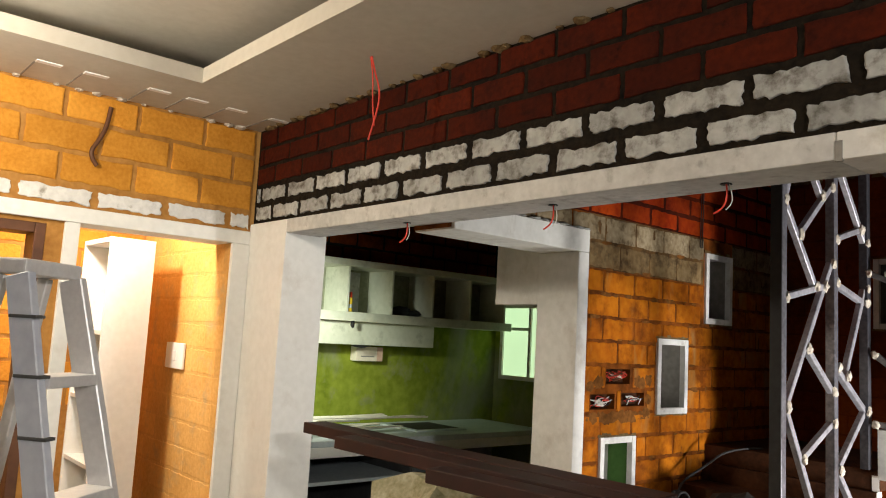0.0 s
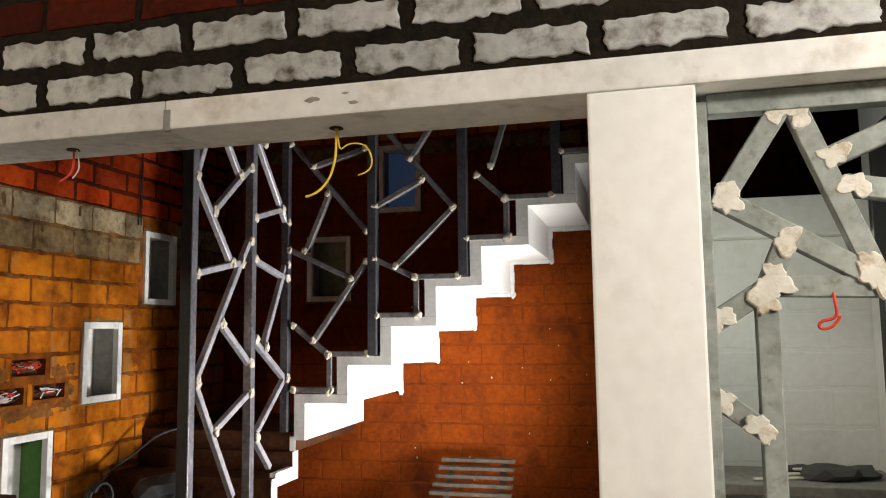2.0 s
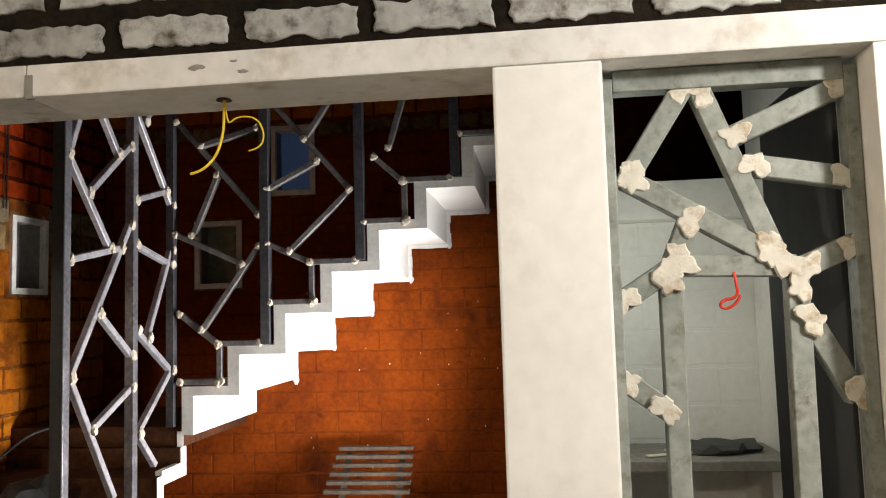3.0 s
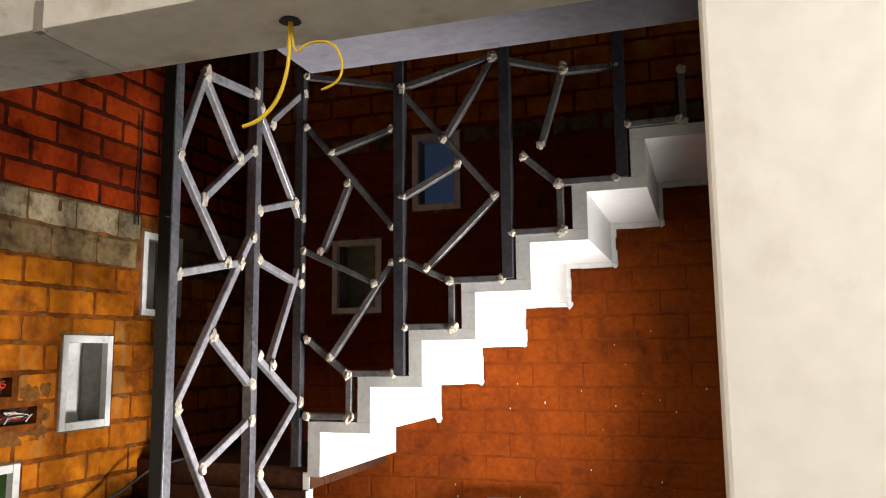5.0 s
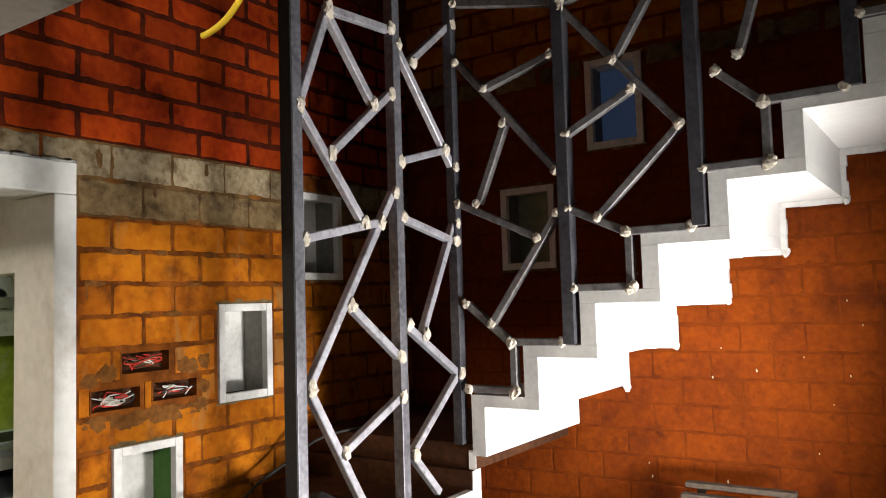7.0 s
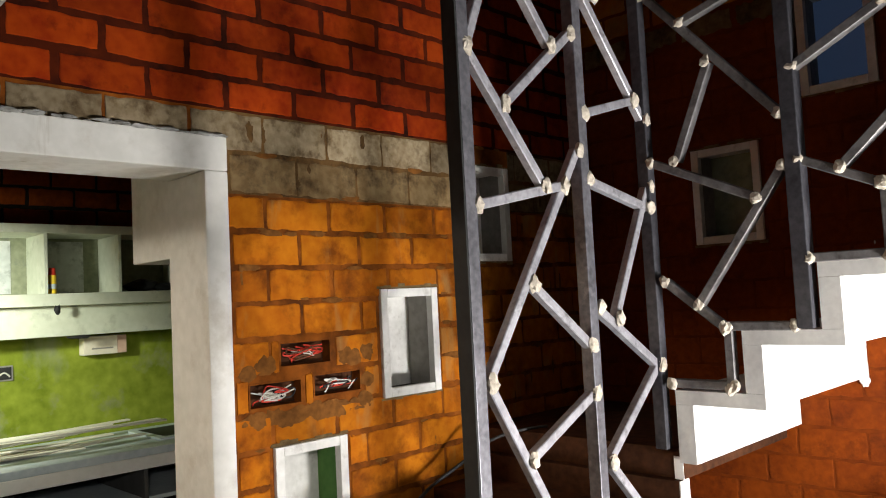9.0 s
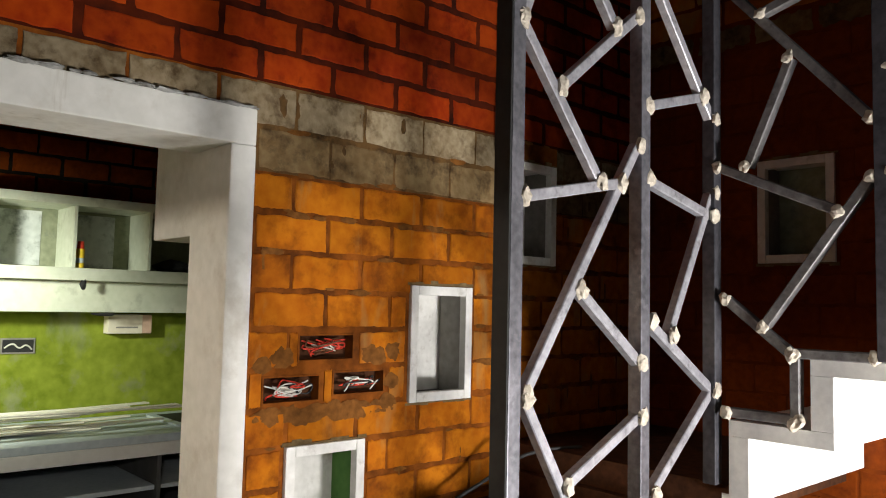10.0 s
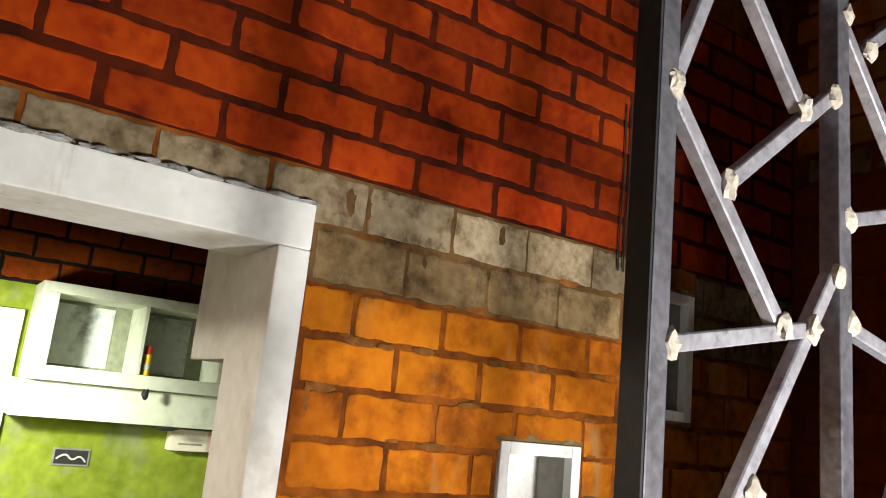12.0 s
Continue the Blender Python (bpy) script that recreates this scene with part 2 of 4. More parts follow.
def box(bm, x0, x1, y0, y1, z0, z1, bevel=0.0):
    made = bmesh.ops.create_cube(bm, size=1, matrix=Matrix.LocRotScale(((x0 + x1) / 2, (y0 + y1) / 2, (z0 + z1) / 2), None, (abs(x1 - x0), abs(y1 - y0), abs(z1 - z0))))
    if bevel:
        edges = list({e for v in made["verts"] for e in v.link_edges})
        bmesh.ops.bevel(bm, geom=edges, offset=bevel, segments=2, affect="EDGES", profile=0.6)
    return bm


def block(name, x0, x1, y0, y1, z0, z1, mat, parent=None, bevel=0.004, label=""):
    return part(name, box(bmesh.new(), x0, x1, y0, y1, z0, z1, bevel), mat, parent, label)


def beam_between(bm, a, b, width, depth, side):
    """A bar from a to b; side: the direction in which it is depth thick."""
    a, b, side = Vector(a), Vector(b), Vector(side).normalized()
    along = (b - a)
    across = along.normalized().cross(side).normalized()
    m = Matrix((along.normalized(), across, side)).transposed().to_4x4()
    m.translation = (a + b) / 2
    made = bmesh.ops.create_cube(bm, size=1, matrix=m @ Matrix.Diagonal((along.length, width, depth, 1)))
    edges = list({e for v in made["verts"] for e in v.link_edges})
    bmesh.ops.bevel(bm, geom=edges, offset=0.003, segments=1, affect="EDGES")
    return bm


def wire(name, points, radius, mat, parent=None, label=""):
    cu = bpy.data.curves.new(name, "CURVE")
    cu.dimensions, cu.bevel_depth, cu.bevel_resolution, cu.resolution_u = "3D", radius, 2, 6
    sp = cu.splines.new("NURBS")
    sp.points.add(len(points) - 1)
    for p, c in zip(sp.points, points):
        p.co = (*c, 1)
    sp.use_endpoint_u, sp.order_u = True, 3
    raw = bpy.data.objects.new(name, cu)
    scene.collection.objects.link(raw)
    me = bpy.data.meshes.new_from_object(raw)
    bpy.data.objects.remove(raw)
    ob = new(name, me)
    ob.data.materials.clear()
    ob.data.materials.append(mat)
    if parent:
        ob.parent = parent
    if label:
        ob["label"] = label
    return ob


def wall(name, axis, near, far, u0, u1, z0, z1, mat, holes=()):
    """A wall square to the axis, between near and far, with openings (u0, u1, z0, z1) through it."""
    us = sorted({u0, u1, *(min(max(c, u0), u1) for h in holes for c in h[:2])})
    zs = sorted({z0, z1, *(min(max(c, z0), z1) for h in holes for c in h[2:])})
    bm = bmesh.new()
    for a, b in zip(us, us[1:]):
        for c, d in zip(zs, zs[1:]):
            um, zm = (a + b) / 2, (c + d) / 2
            if any(h[0] < um < h[1] and h[2] < zm < h[3] for h in holes):
                continue
            if axis == "x":
                box(bm, near, far, a, b, c, d)
            else:
                box(bm, a, b, near, far, c, d)
    bmesh.ops.remove_doubles(bm, verts=bm.verts, dist=0.0005)
    seen = {}
    for f in bm.faces:
        seen.setdefault(tuple(sorted(v.index for v in f.verts)), []).append(f)
    bm.verts.index_update()
    seen = {}
    for f in bm.faces:
        seen.setdefault(frozenset(v.index for v in f.verts), []).append(f)
    twins = [f for fs in seen.values() if len(fs) > 1 for f in fs]
    if twins:
        bmesh.ops.delete(bm, geom=twins, context="FACES_ONLY")
    ob = part(name, bm, mat)
    return tagged(ob, kind="structure")


def lump(bm, centre, size, seed, squash=(1, 1, 1)):
    rng = random.Random(seed)
    made = bmesh.ops.create_icosphere(bm, subdivisions=2, radius=1)
    shift = Vector((rng.random() * 50, rng.random() * 50, rng.random() * 50))
    for v in made["verts"]:
        n = noise.noise(v.co * 1.6 + shift)
        v.co = Vector(centre) + Vector([c * s * size * (1 + 0.55 * n) for c, s in zip(v.co, squash)])
    return bm


def block_meshes(ragged, count, seed, steps=7):
    """Rough block faces of unit size: u along x, out of the wall along -y, height along z."""
    rng = random.Random(seed)
    made = []
    for k in range(count):
        ring = []
        for cx, cz, n in ((-0.5, -0.5, (1, 0)), (0.5, -0.5, (0, 1)), (0.5, 0.5, (-1, 0)), (-0.5, 0.5, (0, -1))):
            count_here = steps if n[0] else max(5, steps // 2)
            drawn = [rng.random() for i in range(count_here + 1)]
            for i in range(count_here):
                t = i / count_here
                x, z = cx + n[0] * t, cz + n[1] * t
                inset = (0.5 * (drawn[i] + drawn[i + 1]) if steps > 7 else drawn[i]) * ragged
                ring.append((x * (1 - inset * (0.5 if n[0] else 0.3)), z * (1 - inset)))
        verts = [(x, 0.6, z) for x, z in ring] + [(x * 0.985, -0.7, z * 0.96) for x, z in ring] + [(x * 0.95, -1.0, z * 0.88) for x, z in ring]
        n = len(ring)
        faces = [(i, (i + 1) % n, n + (i + 1) % n, n + i) for i in range(n)]
        faces += [(n + i, n + (i + 1) % n, 2 * n + (i + 1) % n, 2 * n + i) for i in range(n)]
        faces.append(tuple(range(2 * n, 3 * n)))
        me = bpy.data.meshes.new("brick")
        me.from_pydata(verts, [], faces)
        made.append(me)
    return made


SMOOTH_BLOCKS = block_meshes(0.12, 8, 5)
WORN_BLOCKS = block_meshes(0.17, 14, 27, 13)
RAGGED_BLOCKS = block_meshes(0.4, 16, 9, 17)
with_mat = {}


def lay(parent, axis, face, out, u0, u1, courses, pitch, first, choose, holes=(), gap=0.014, proud=0.007, seed=1):
    """Lay blocks on a wall face. courses: (z0, z1) rows; choose(u, z) gives (mesh set, material, gap) or None."""
    rng = random.Random(seed)
    for row, (z0, z1) in enumerate(courses):
        start = first + (pitch / 2 if row % 2 else 0)
        k = math.floor((u0 - start) / pitch)
        while start + k * pitch < u1:
            a, b = max(start + k * pitch, u0), min(start + (k + 1) * pitch, u1)
            k += 1
            if b - a < 0.05:
                continue
            spans = [(a, b)]
            for h in holes:
                if h[2] < (z0 + z1) / 2 < h[3]:
                    spans = [s for p, q in spans for s in ((p, min(q, h[0])), (max(p, h[1]), q)) if s[1] - s[0] > 0.035]
            for p, q in spans:
                pick = choose((p + q) / 2, (z0 + z1) / 2, row)
                if not pick:
                    continue
                meshes, mat, g = pick
                key = (rng.randrange(len(meshes)), len(meshes[0].vertices), meshes is RAGGED_BLOCKS, mat.name)
                if key not in with_mat:
                    with_mat[key] = meshes[key[0]].copy()
                    with_mat[key].materials.append(mat)
                ob = new("brick", with_mat[key])
                ob.parent = parent
                size = (q - p - g, proud * rng.uniform(0.75, 1.25), z1 - z0 - g)
                u, z = (p + q) / 2 + rng.uniform(-0.002, 0.002), (z0 + z1) / 2 + rng.uniform(-0.002, 0.002)
                tilt = radians(rng.uniform(-0.5, 0.5))
                if axis == "y":
                    ob.matrix_basis = Matrix.LocRotScale((u, face, z), Euler((0, tilt, 0 if out < 0 else math.pi)), size)
                else:
                    ob.matrix_basis = Matrix.LocRotScale((face, u, z), Euler((0, 0, math.pi / 2 if out > 0 else -math.pi / 2)), size)


def rows(z0, z1, pitch):
    n = max(1, round((z1 - z0) / pitch))
    return [(z0 + (z1 - z0) * i / n, z0 + (z1 - z0) * (i + 1) / n) for i in range(n)]


# ---- structure ----
GROUND = -0.12
TOP = 2.66
tagged(block("floor", -6.0, 9.9, -8.0, 3.6, GROUND - 0.15, GROUND, FLOOR, bevel=0), "bare grey cement floor of a house being built", "floor", kind="structure")

# dividing wall with the long beam over the wide opening
beam_wall = wall("wall_beam", "y", 0.008, 0.2, -3.22, 9.7, 2.095, TOP + 0.02, MORTAR)
tagged(beam_wall, "unplastered block wall above a long white concrete beam", "wall")
beam = block("beam", -2.79, 0.1, -0.012, 0.205, 2.018, 2.095, BEAM, bevel=0.006)
tagged(block("beam_white", 0.101, 9.7, -0.012, 0.205, 2.018, 2.095, PUTTY_BEAM, bevel=0.006), "white puttied concrete beam with a few chips", "beam", kind="structure")
tagged(beam, "long white plastered concrete beam with stains and chips", "beam", kind="structure")
column = block("column", 1.174, 1.406, -0.01, 0.2, GROUND, 2.018, PLASTER, bevel=0.006)
tagged(column, "white puttied concrete column between two openings", "column", kind="structure")
tagged(block("wall_right", 1.947, 9.7, -0.01, 0.2, GROUND, 2.018, PLASTER), "white puttied wall beside a narrow opening", "wall", kind="structure")
corner = block("corner_column", -3.22, -2.79, -0.012, 0.25, GROUND, 2.095, PLASTER, bevel=0.006)
tagged(corner, "white puttied corner column under the beam", "column", kind="structure")

# long side wall of the living room with its doorway
side_holes = [(-0.96, -0.105, GROUND, 1.975), (-2.6, -1.1, GROUND, 1.95)]
wall_side = wall("wall_side", "x", -3.42, -3.228, -8.0, -0.012, GROUND, TOP + 0.02, MORTAR_LIGHT, side_holes)
tagged(wall_side, "yellow soil-block wall above a white lintel", "wall")
lintel = block("lintel", -3.43, -3.205, -1.45, -0.014, 1.972, 2.05, PLASTER, bevel=0.005)
tagged(lintel, "white plastered lintel above a doorway", "lintel", kind="structure")
tagged(block("door_jamb", -3.43, -3.2, -1.02, -0.95, GROUND, 1.97, PLASTER), "white plastered door jamb", "jamb", kind="structure")
tagged(block("door_jamb", -3.23, -3.2, -0.12, -0.014, GROUND, 1.97, PLASTER), "white plastered door jamb", "jamb", kind="structure")

# hall: kitchen wall, rear wall, unseen right wall with an added doorway
NICHES_C = [(1.342, 1.662, 0.565, 1.01), (1.86, 2.18, 1.12, 1.562), (2.375, 2.7, 1.675, 2.125)]
NICHES_D = [(-1.02, -0.69, 1.705, 2.161), (-0.483, -0.176, 2.315, 2.79)]
BOXES = [(1.25, 1.473, 1.152, 1.245), (1.38, 1.61, 1.288, 1.382), (1.522, 1.75, 1.165, 1.252)]
KITCHEN = (0.19, 1.107, GROUND, 2.0)
HIGH = 4.0
REAR = 3.333
wall_c = wall("wall_kitchen", "x", -1.93, -1.675, 0.2, REAR, GROUND, HIGH, MORTAR_BROWN, [KITCHEN] + NICHES_C + BOXES)
tagged(wall_c, "orange soil-block wall with niches and dark mortar joints", "wall")
wall_d = wall("wall_rear", "y", REAR, REAR + 0.21, -1.93, 9.7, GROUND, HIGH, MORTAR_DEEP, NICHES_D)
tagged(wall_d, "orange soil-block wall behind the stairs", "wall")
for n, (a, b, c, d) in enumerate(NICHES_C + BOXES):
    tagged(block("niche_back", -1.99, -1.836 if n < 3 else -1.72, a - (0.03 if n > 2 else -0.001), b + (0.03 if n > 2 else -0.001), c - (0.03 if n > 2 else -0.001), d + (0.03 if n > 2 else -0.001), WHITE_FRAME if n < 3 else DARK_FORM, bevel=0), kind="structure")
for a, b, c, d in NICHES_D:
    tagged(block("niche_back", a + 0.001, b - 0.001, REAR + 0.157, REAR + 0.217, c + 0.001, d - 0.001, SHELF_BACK, bevel=0), kind="structure")
# Unseen partition; its doorway is added to let side-room light through.
wall_e = wall("unseen_hall_wall", "x", 1.41, 1.445, 0.215, REAR - 0.003, GROUND, HIGH, DARK_SHELL, [(1.42, 2.05, GROUND, 2.02)])
tagged(wall_e, "unseen dark partition with an added doorway", "wall")

# kitchen
tagged(wall("wall_kitchen_back", "x", -4.8, -4.62, 0.24, 3.6, GROUND, TOP, GREEN_WALL), "green plastered kitchen wall with stains", "wall")
tagged(wall("wall_kitchen_end", "y", 3.46, 3.6, -4.62, -1.93, GROUND, TOP, GREEN_WALL), "green plastered kitchen wall", "wall")
part_wall = wall("wall_passage", "y", -0.118, 0.24, -4.62, -3.232, GROUND, TOP, PASSAGE)
tagged(part_wall, "yellow soil-block wall of a passage", "wall")

passage_back = wall("wall_passage_back", "x", -4.8, -4.63, -8.0, 0.239, GROUND, TOP, MORTAR_LIGHT)
tagged(passage_back, "orange soil-block wall beyond the doorways", "wall")

# outer walls of the living room and side room; front and end unseen, dark
tagged(wall("wall_left", "x", -6.0, -5.85, -8.0, 0.2, GROUND, TOP, YELLOW), "yellow wall", "wall")
tagged(wall("wall_front", "y", -8.15, -8.0, -6.0, 9.9, GROUND, TOP, DARK_SHELL), "unseen wall kept dark to cut bounced light", "wall")
tagged(wall("wall_end", "x", 9.7, 9.9, -8.0, REAR + 0.21, GROUND, HIGH, DARK_SHELL), "unseen wall kept dark to cut bounced light", "wall")
tagged(block("ceiling_hall", -1.93, 9.9, -0.0, REAR + 0.22, HIGH, HIGH + 0.1, DARK_SHELL, bevel=0), kind="structure")
tagged(block("ceiling_slab", -0.39, 9.7, 0.215, 1.86, TOP, TOP + 0.14, SLAB, bevel=0.004), "lavender-grey underside of the upper floor slab", "ceiling", kind="structure")
tagged(block("ceiling_kitchen", -5.85, -1.93, 0.2, 3.46, TOP, TOP + 0.1, DARK_SHELL, bevel=0), kind="structure")

# living-room ceiling with a raised middle
bm = bmesh.new()
for x0, x1, y0, y1 in ((-5.85, -2.61, -8.0, 0.2), (2.2, 9.7, -8.0, 0.2), (-2.61, 2.2, -0.63, 0.2), (-2.61, 2.2, -8.0, -3.6)):
    box(bm, x0, x1, y0, y1, TOP, TOP + 0.075)
box(bm, -3.4, 3.0, -4.4, 0.1, TOP + 0.2, TOP + 0.24)
tagged(part("ceiling", bm, CEILING), "white tray ceiling with a recessed middle", "ceiling", kind="structure")

# kitchen opening frame
frame_k = empty("kitchen_opening_frame", (-1.8, 0.7, GROUND))
frame_k.matrix_basis = Matrix()
tagged(frame_k, "rough white plastered frame of the kitchen opening", "door frame", kind="structure")
block("jamb", -1.94, -1.655, 1.1, 1.188, GROUND, 1.99, JAMB, frame_k, 0.006)
block("head", -1.94, -1.655, 0.213, 1.188, 1.991, 2.112, JAMB, frame_k, 0.006)
block("box_end", -2.27, -1.941, 1.104, 1.3, 1.705, 2.11, JAMB, frame_k, 0.006)


# ---- stairs ----
def stairs():
    flight = empty("staircase")
    tagged(flight, "folded concrete staircase with white painted underside", "staircase")
    x0, z0, dx, dz = -0.66, 1.142, 0.259, 0.2135
    y0, y1 = 2.372, REAR - 0.007
    for k in range(7):
        x, z = x0 + dx * k, z0 + dz * k
        bm = bmesh.new()
        low = z - dz + 0.001 if k else 0.885
        box(bm, x, x + 0.065, y0 + 0.006, y1, low, z - 0.051)
        part("riser", bm, SOFFIT, flight)
        bm = bmesh.new()
        box(bm, x, (x + dx + 0.065) if k < 6 else 1.235, y0 + 0.006, y1, z - 0.05, z)
        part("tread", bm, SOFFIT, flight)
        bm = bmesh.new()
        box(bm, x, x + 0.065, y0, y0 + 0.0055, low, z - 0.051)
        box(bm, x, (x + dx + 0.065) if k < 6 else 1.235, y0, y0 + 0.0055, z - 0.05, z)
        part("edge", bm, STAIR_EDGE, flight)
        if k:
            bm = bmesh.new()
            rng = random.Random(k)
            for i in range(3):
                a = x + 0.067 + (dx - 0.002) * i / 3
                box(bm, a, a + (dx - 0.002) / 3 - 0.0005, y1 - 0.02 - rng.random() * 0.012, y1, z - 0.074 - rng.random() * 0.008, z - 0.0515)
                b = z - 0.06 - (dz - 0.01) * (i + 1) / 3
                box(bm, x + 0.0655, x + 0.086 + rng.random() * 0.008, y1 - 0.02 - rng.random() * 0.012, y1, b, b + (dz - 0.01) / 3 - 0.0005)
            lump(bm, (x + 0.078, y1 - 0.01, z - dz - 0.06), 0.018, k, (1, 1, 1.3))
            tagged(part("cement_bead", bm, STAIR_EDGE, flight, "rough pale cement bead along the wall"), kind="stuff")
    # landing and lower flight along the kitchen wall, darker than the upper flight
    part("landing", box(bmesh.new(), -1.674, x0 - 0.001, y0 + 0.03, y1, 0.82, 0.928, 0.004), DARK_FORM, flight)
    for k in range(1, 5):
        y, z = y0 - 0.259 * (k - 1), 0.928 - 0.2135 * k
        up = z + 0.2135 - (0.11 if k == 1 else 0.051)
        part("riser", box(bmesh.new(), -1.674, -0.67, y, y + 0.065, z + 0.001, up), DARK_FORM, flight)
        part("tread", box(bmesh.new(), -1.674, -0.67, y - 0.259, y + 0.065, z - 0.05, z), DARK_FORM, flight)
        part("edge", box(box(bmesh.new(), -0.6695, -0.664, y, y + 0.065, z + 0.001, up), -0.6695, -0.664, y - 0.259, y + 0.065, z - 0.05, z), STAIR_EDGE, flight)
    part("edge", box(box(bmesh.new(), -0.7, -0.6645, 2.4, 2.43, 0.72, 0.9), -0.7, -0.6645, 2.16, 2.43, 0.715, 0.738), SOFFIT, flight, "white plastered step edge")
    return flight


stairs()


# ---- steel screen of the stairs ----
AB = [(1.565, 2.588, 1.415, 2.224), (1.565, 2.588, 1.814, 2.304), (1.57, 2.077, 1.922, 2.365), (1.415, 2.224, 1.746, 1.843), (1.43, 1.769, 1.841, 1.852), (1.931, 1.976, 1.447, 1.273), (1.661, 1.541, 1.945, 1.335), (1.447, 1.263, 1.8, 0.69), (1.612, 1.025, 1.948, 1.179), (1.565, 2.606, 1.93, 2.63)]
BC = [(1.975, 2.579, 2.37, 2.133), (1.976, 2.104, 2.299, 2.196), (1.981, 1.884, 2.357, 1.806), (2.37, 1.883, 2.112, 1.412), (1.998, 1.458, 2.37, 1.23), (2.37, 1.23, 2.022, 0.947), (2.022, 0.947, 2.204, 0.761), (2.069, 2.528, 2.374, 2.772)]
CD = [(-0.684, 2.594, -0.218, 2.054), (-0.454, 2.288, -0.596, 1.958), (-0.693, 1.968, -0.312, 1.793), (-0.22, 1.887, -0.541, 1.444), (-0.666, 1.53, -0.454, 1.363), (-0.224, 2.537, -0.543, 2.453), (-0.683, 2.861, -0.18, 2.744)]
DE = [(-0.172, 2.716, 0.288, 2.171), (0.288, 2.171, -0.048, 1.854), (-0.173, 1.898, 0.063, 1.788), (-0.171, 2.197, 0.11, 2.336), (0.283, 2.826, 0.041, 2.458), (-0.172, 2.742, 0.284, 2.839)]
EF = [(0.424, 2.34, 0.579, 2.2), (0.503, 2.387, 0.613, 2.746), (0.296, 2.829, 0.617, 2.726), (0.617, 2.726, 0.85, 2.719)]
BASE = [(-0.664, 1.167, -0.43, 1.167), (-0.447, 1.363, -0.447, 1.155), (-0.454, 1.368, -0.218, 1.368), (-0.162, 1.581, 0.085, 1.581), (0.068, 1.788, 0.068, 1.57), (0.063, 1.79, 0.31, 1.79), (0.359, 1.995, 0.6, 1.995), (0.583, 2.2, 0.583, 1.984), (0.58, 2.208, 0.832, 2.208), (0.884, 2.442, 1.105, 2.442), (1.122, 2.66, 1.122, 2.43)]


def screen():
    ob = empty("steel_stair_screen")
    tagged(ob, "unpainted steel tube stair screen with puttied weld joints", "screen")
    for x, y in ((-0.752, 1.397), (-0.742, 1.955), (-0.742, 2.375)):
        part("post", box(bmesh.new(), x, -0.697, y - 0.0225, y + 0.0225, GROUND if y < 2 else 0.93, 3.2, 0.003), POST_STEEL if y < 2 else SHADED_POST, ob)
    # Thin black strip paints the shade on the first post's front side.
    part("shade_strip", box(bmesh.new(), -0.752, -0.6985, 1.3685, 1.374, GROUND, 3.2, 0.001), BLACK, ob, "black strip standing for the shaded side of a post")
    for x, low in ((-0.185, 1.36), (0.34, 1.79), (0.858, 2.21)):
        part("post", box(bmesh.new(), x - 0.025, x + 0.025, 2.35, 2.41, low, 3.2, 0.003), SHADED_POST, ob)
    n = 0
    for bars in (AB, BC):
        for a, b, c, d in bars:
            bar = part("bar", beam_between(bmesh.new(), (-0.715 - 0.0008 * n, a, b), (-0.715 - 0.0008 * n, c, d), 0.031, 0.03, (1, 0, 0)), STEEL, ob)
            n += 1
            for p, q in ((a, b), (c, d)):
                if q > 0.8:
                    part("putty", lump(bmesh.new(), (-0.7, p, q), 0.023, n + p, (0.55, 0.9, 1.2)), PUTTY, bar, "pale putty lump")
    for bars in (CD, DE, EF, BASE):
        for a, b, c, d in bars:
            bar = part("bar", beam_between(bmesh.new(), (a, 2.375 + 0.0006 * (n % 20), b), (c, 2.375 + 0.0006 * (n % 20), d), 0.03, 0.036, (0, 1, 0)), SHADED_STEEL, ob)
            n += 1
            for p, q in ((a, b), (c, d)):
                part("putty", lump(bmesh.new(), (p, 2.358, q), 0.021, n + p, (0.95, 0.5, 1.0)), PUTTY, bar, "pale putty lump")
    return ob


screen()


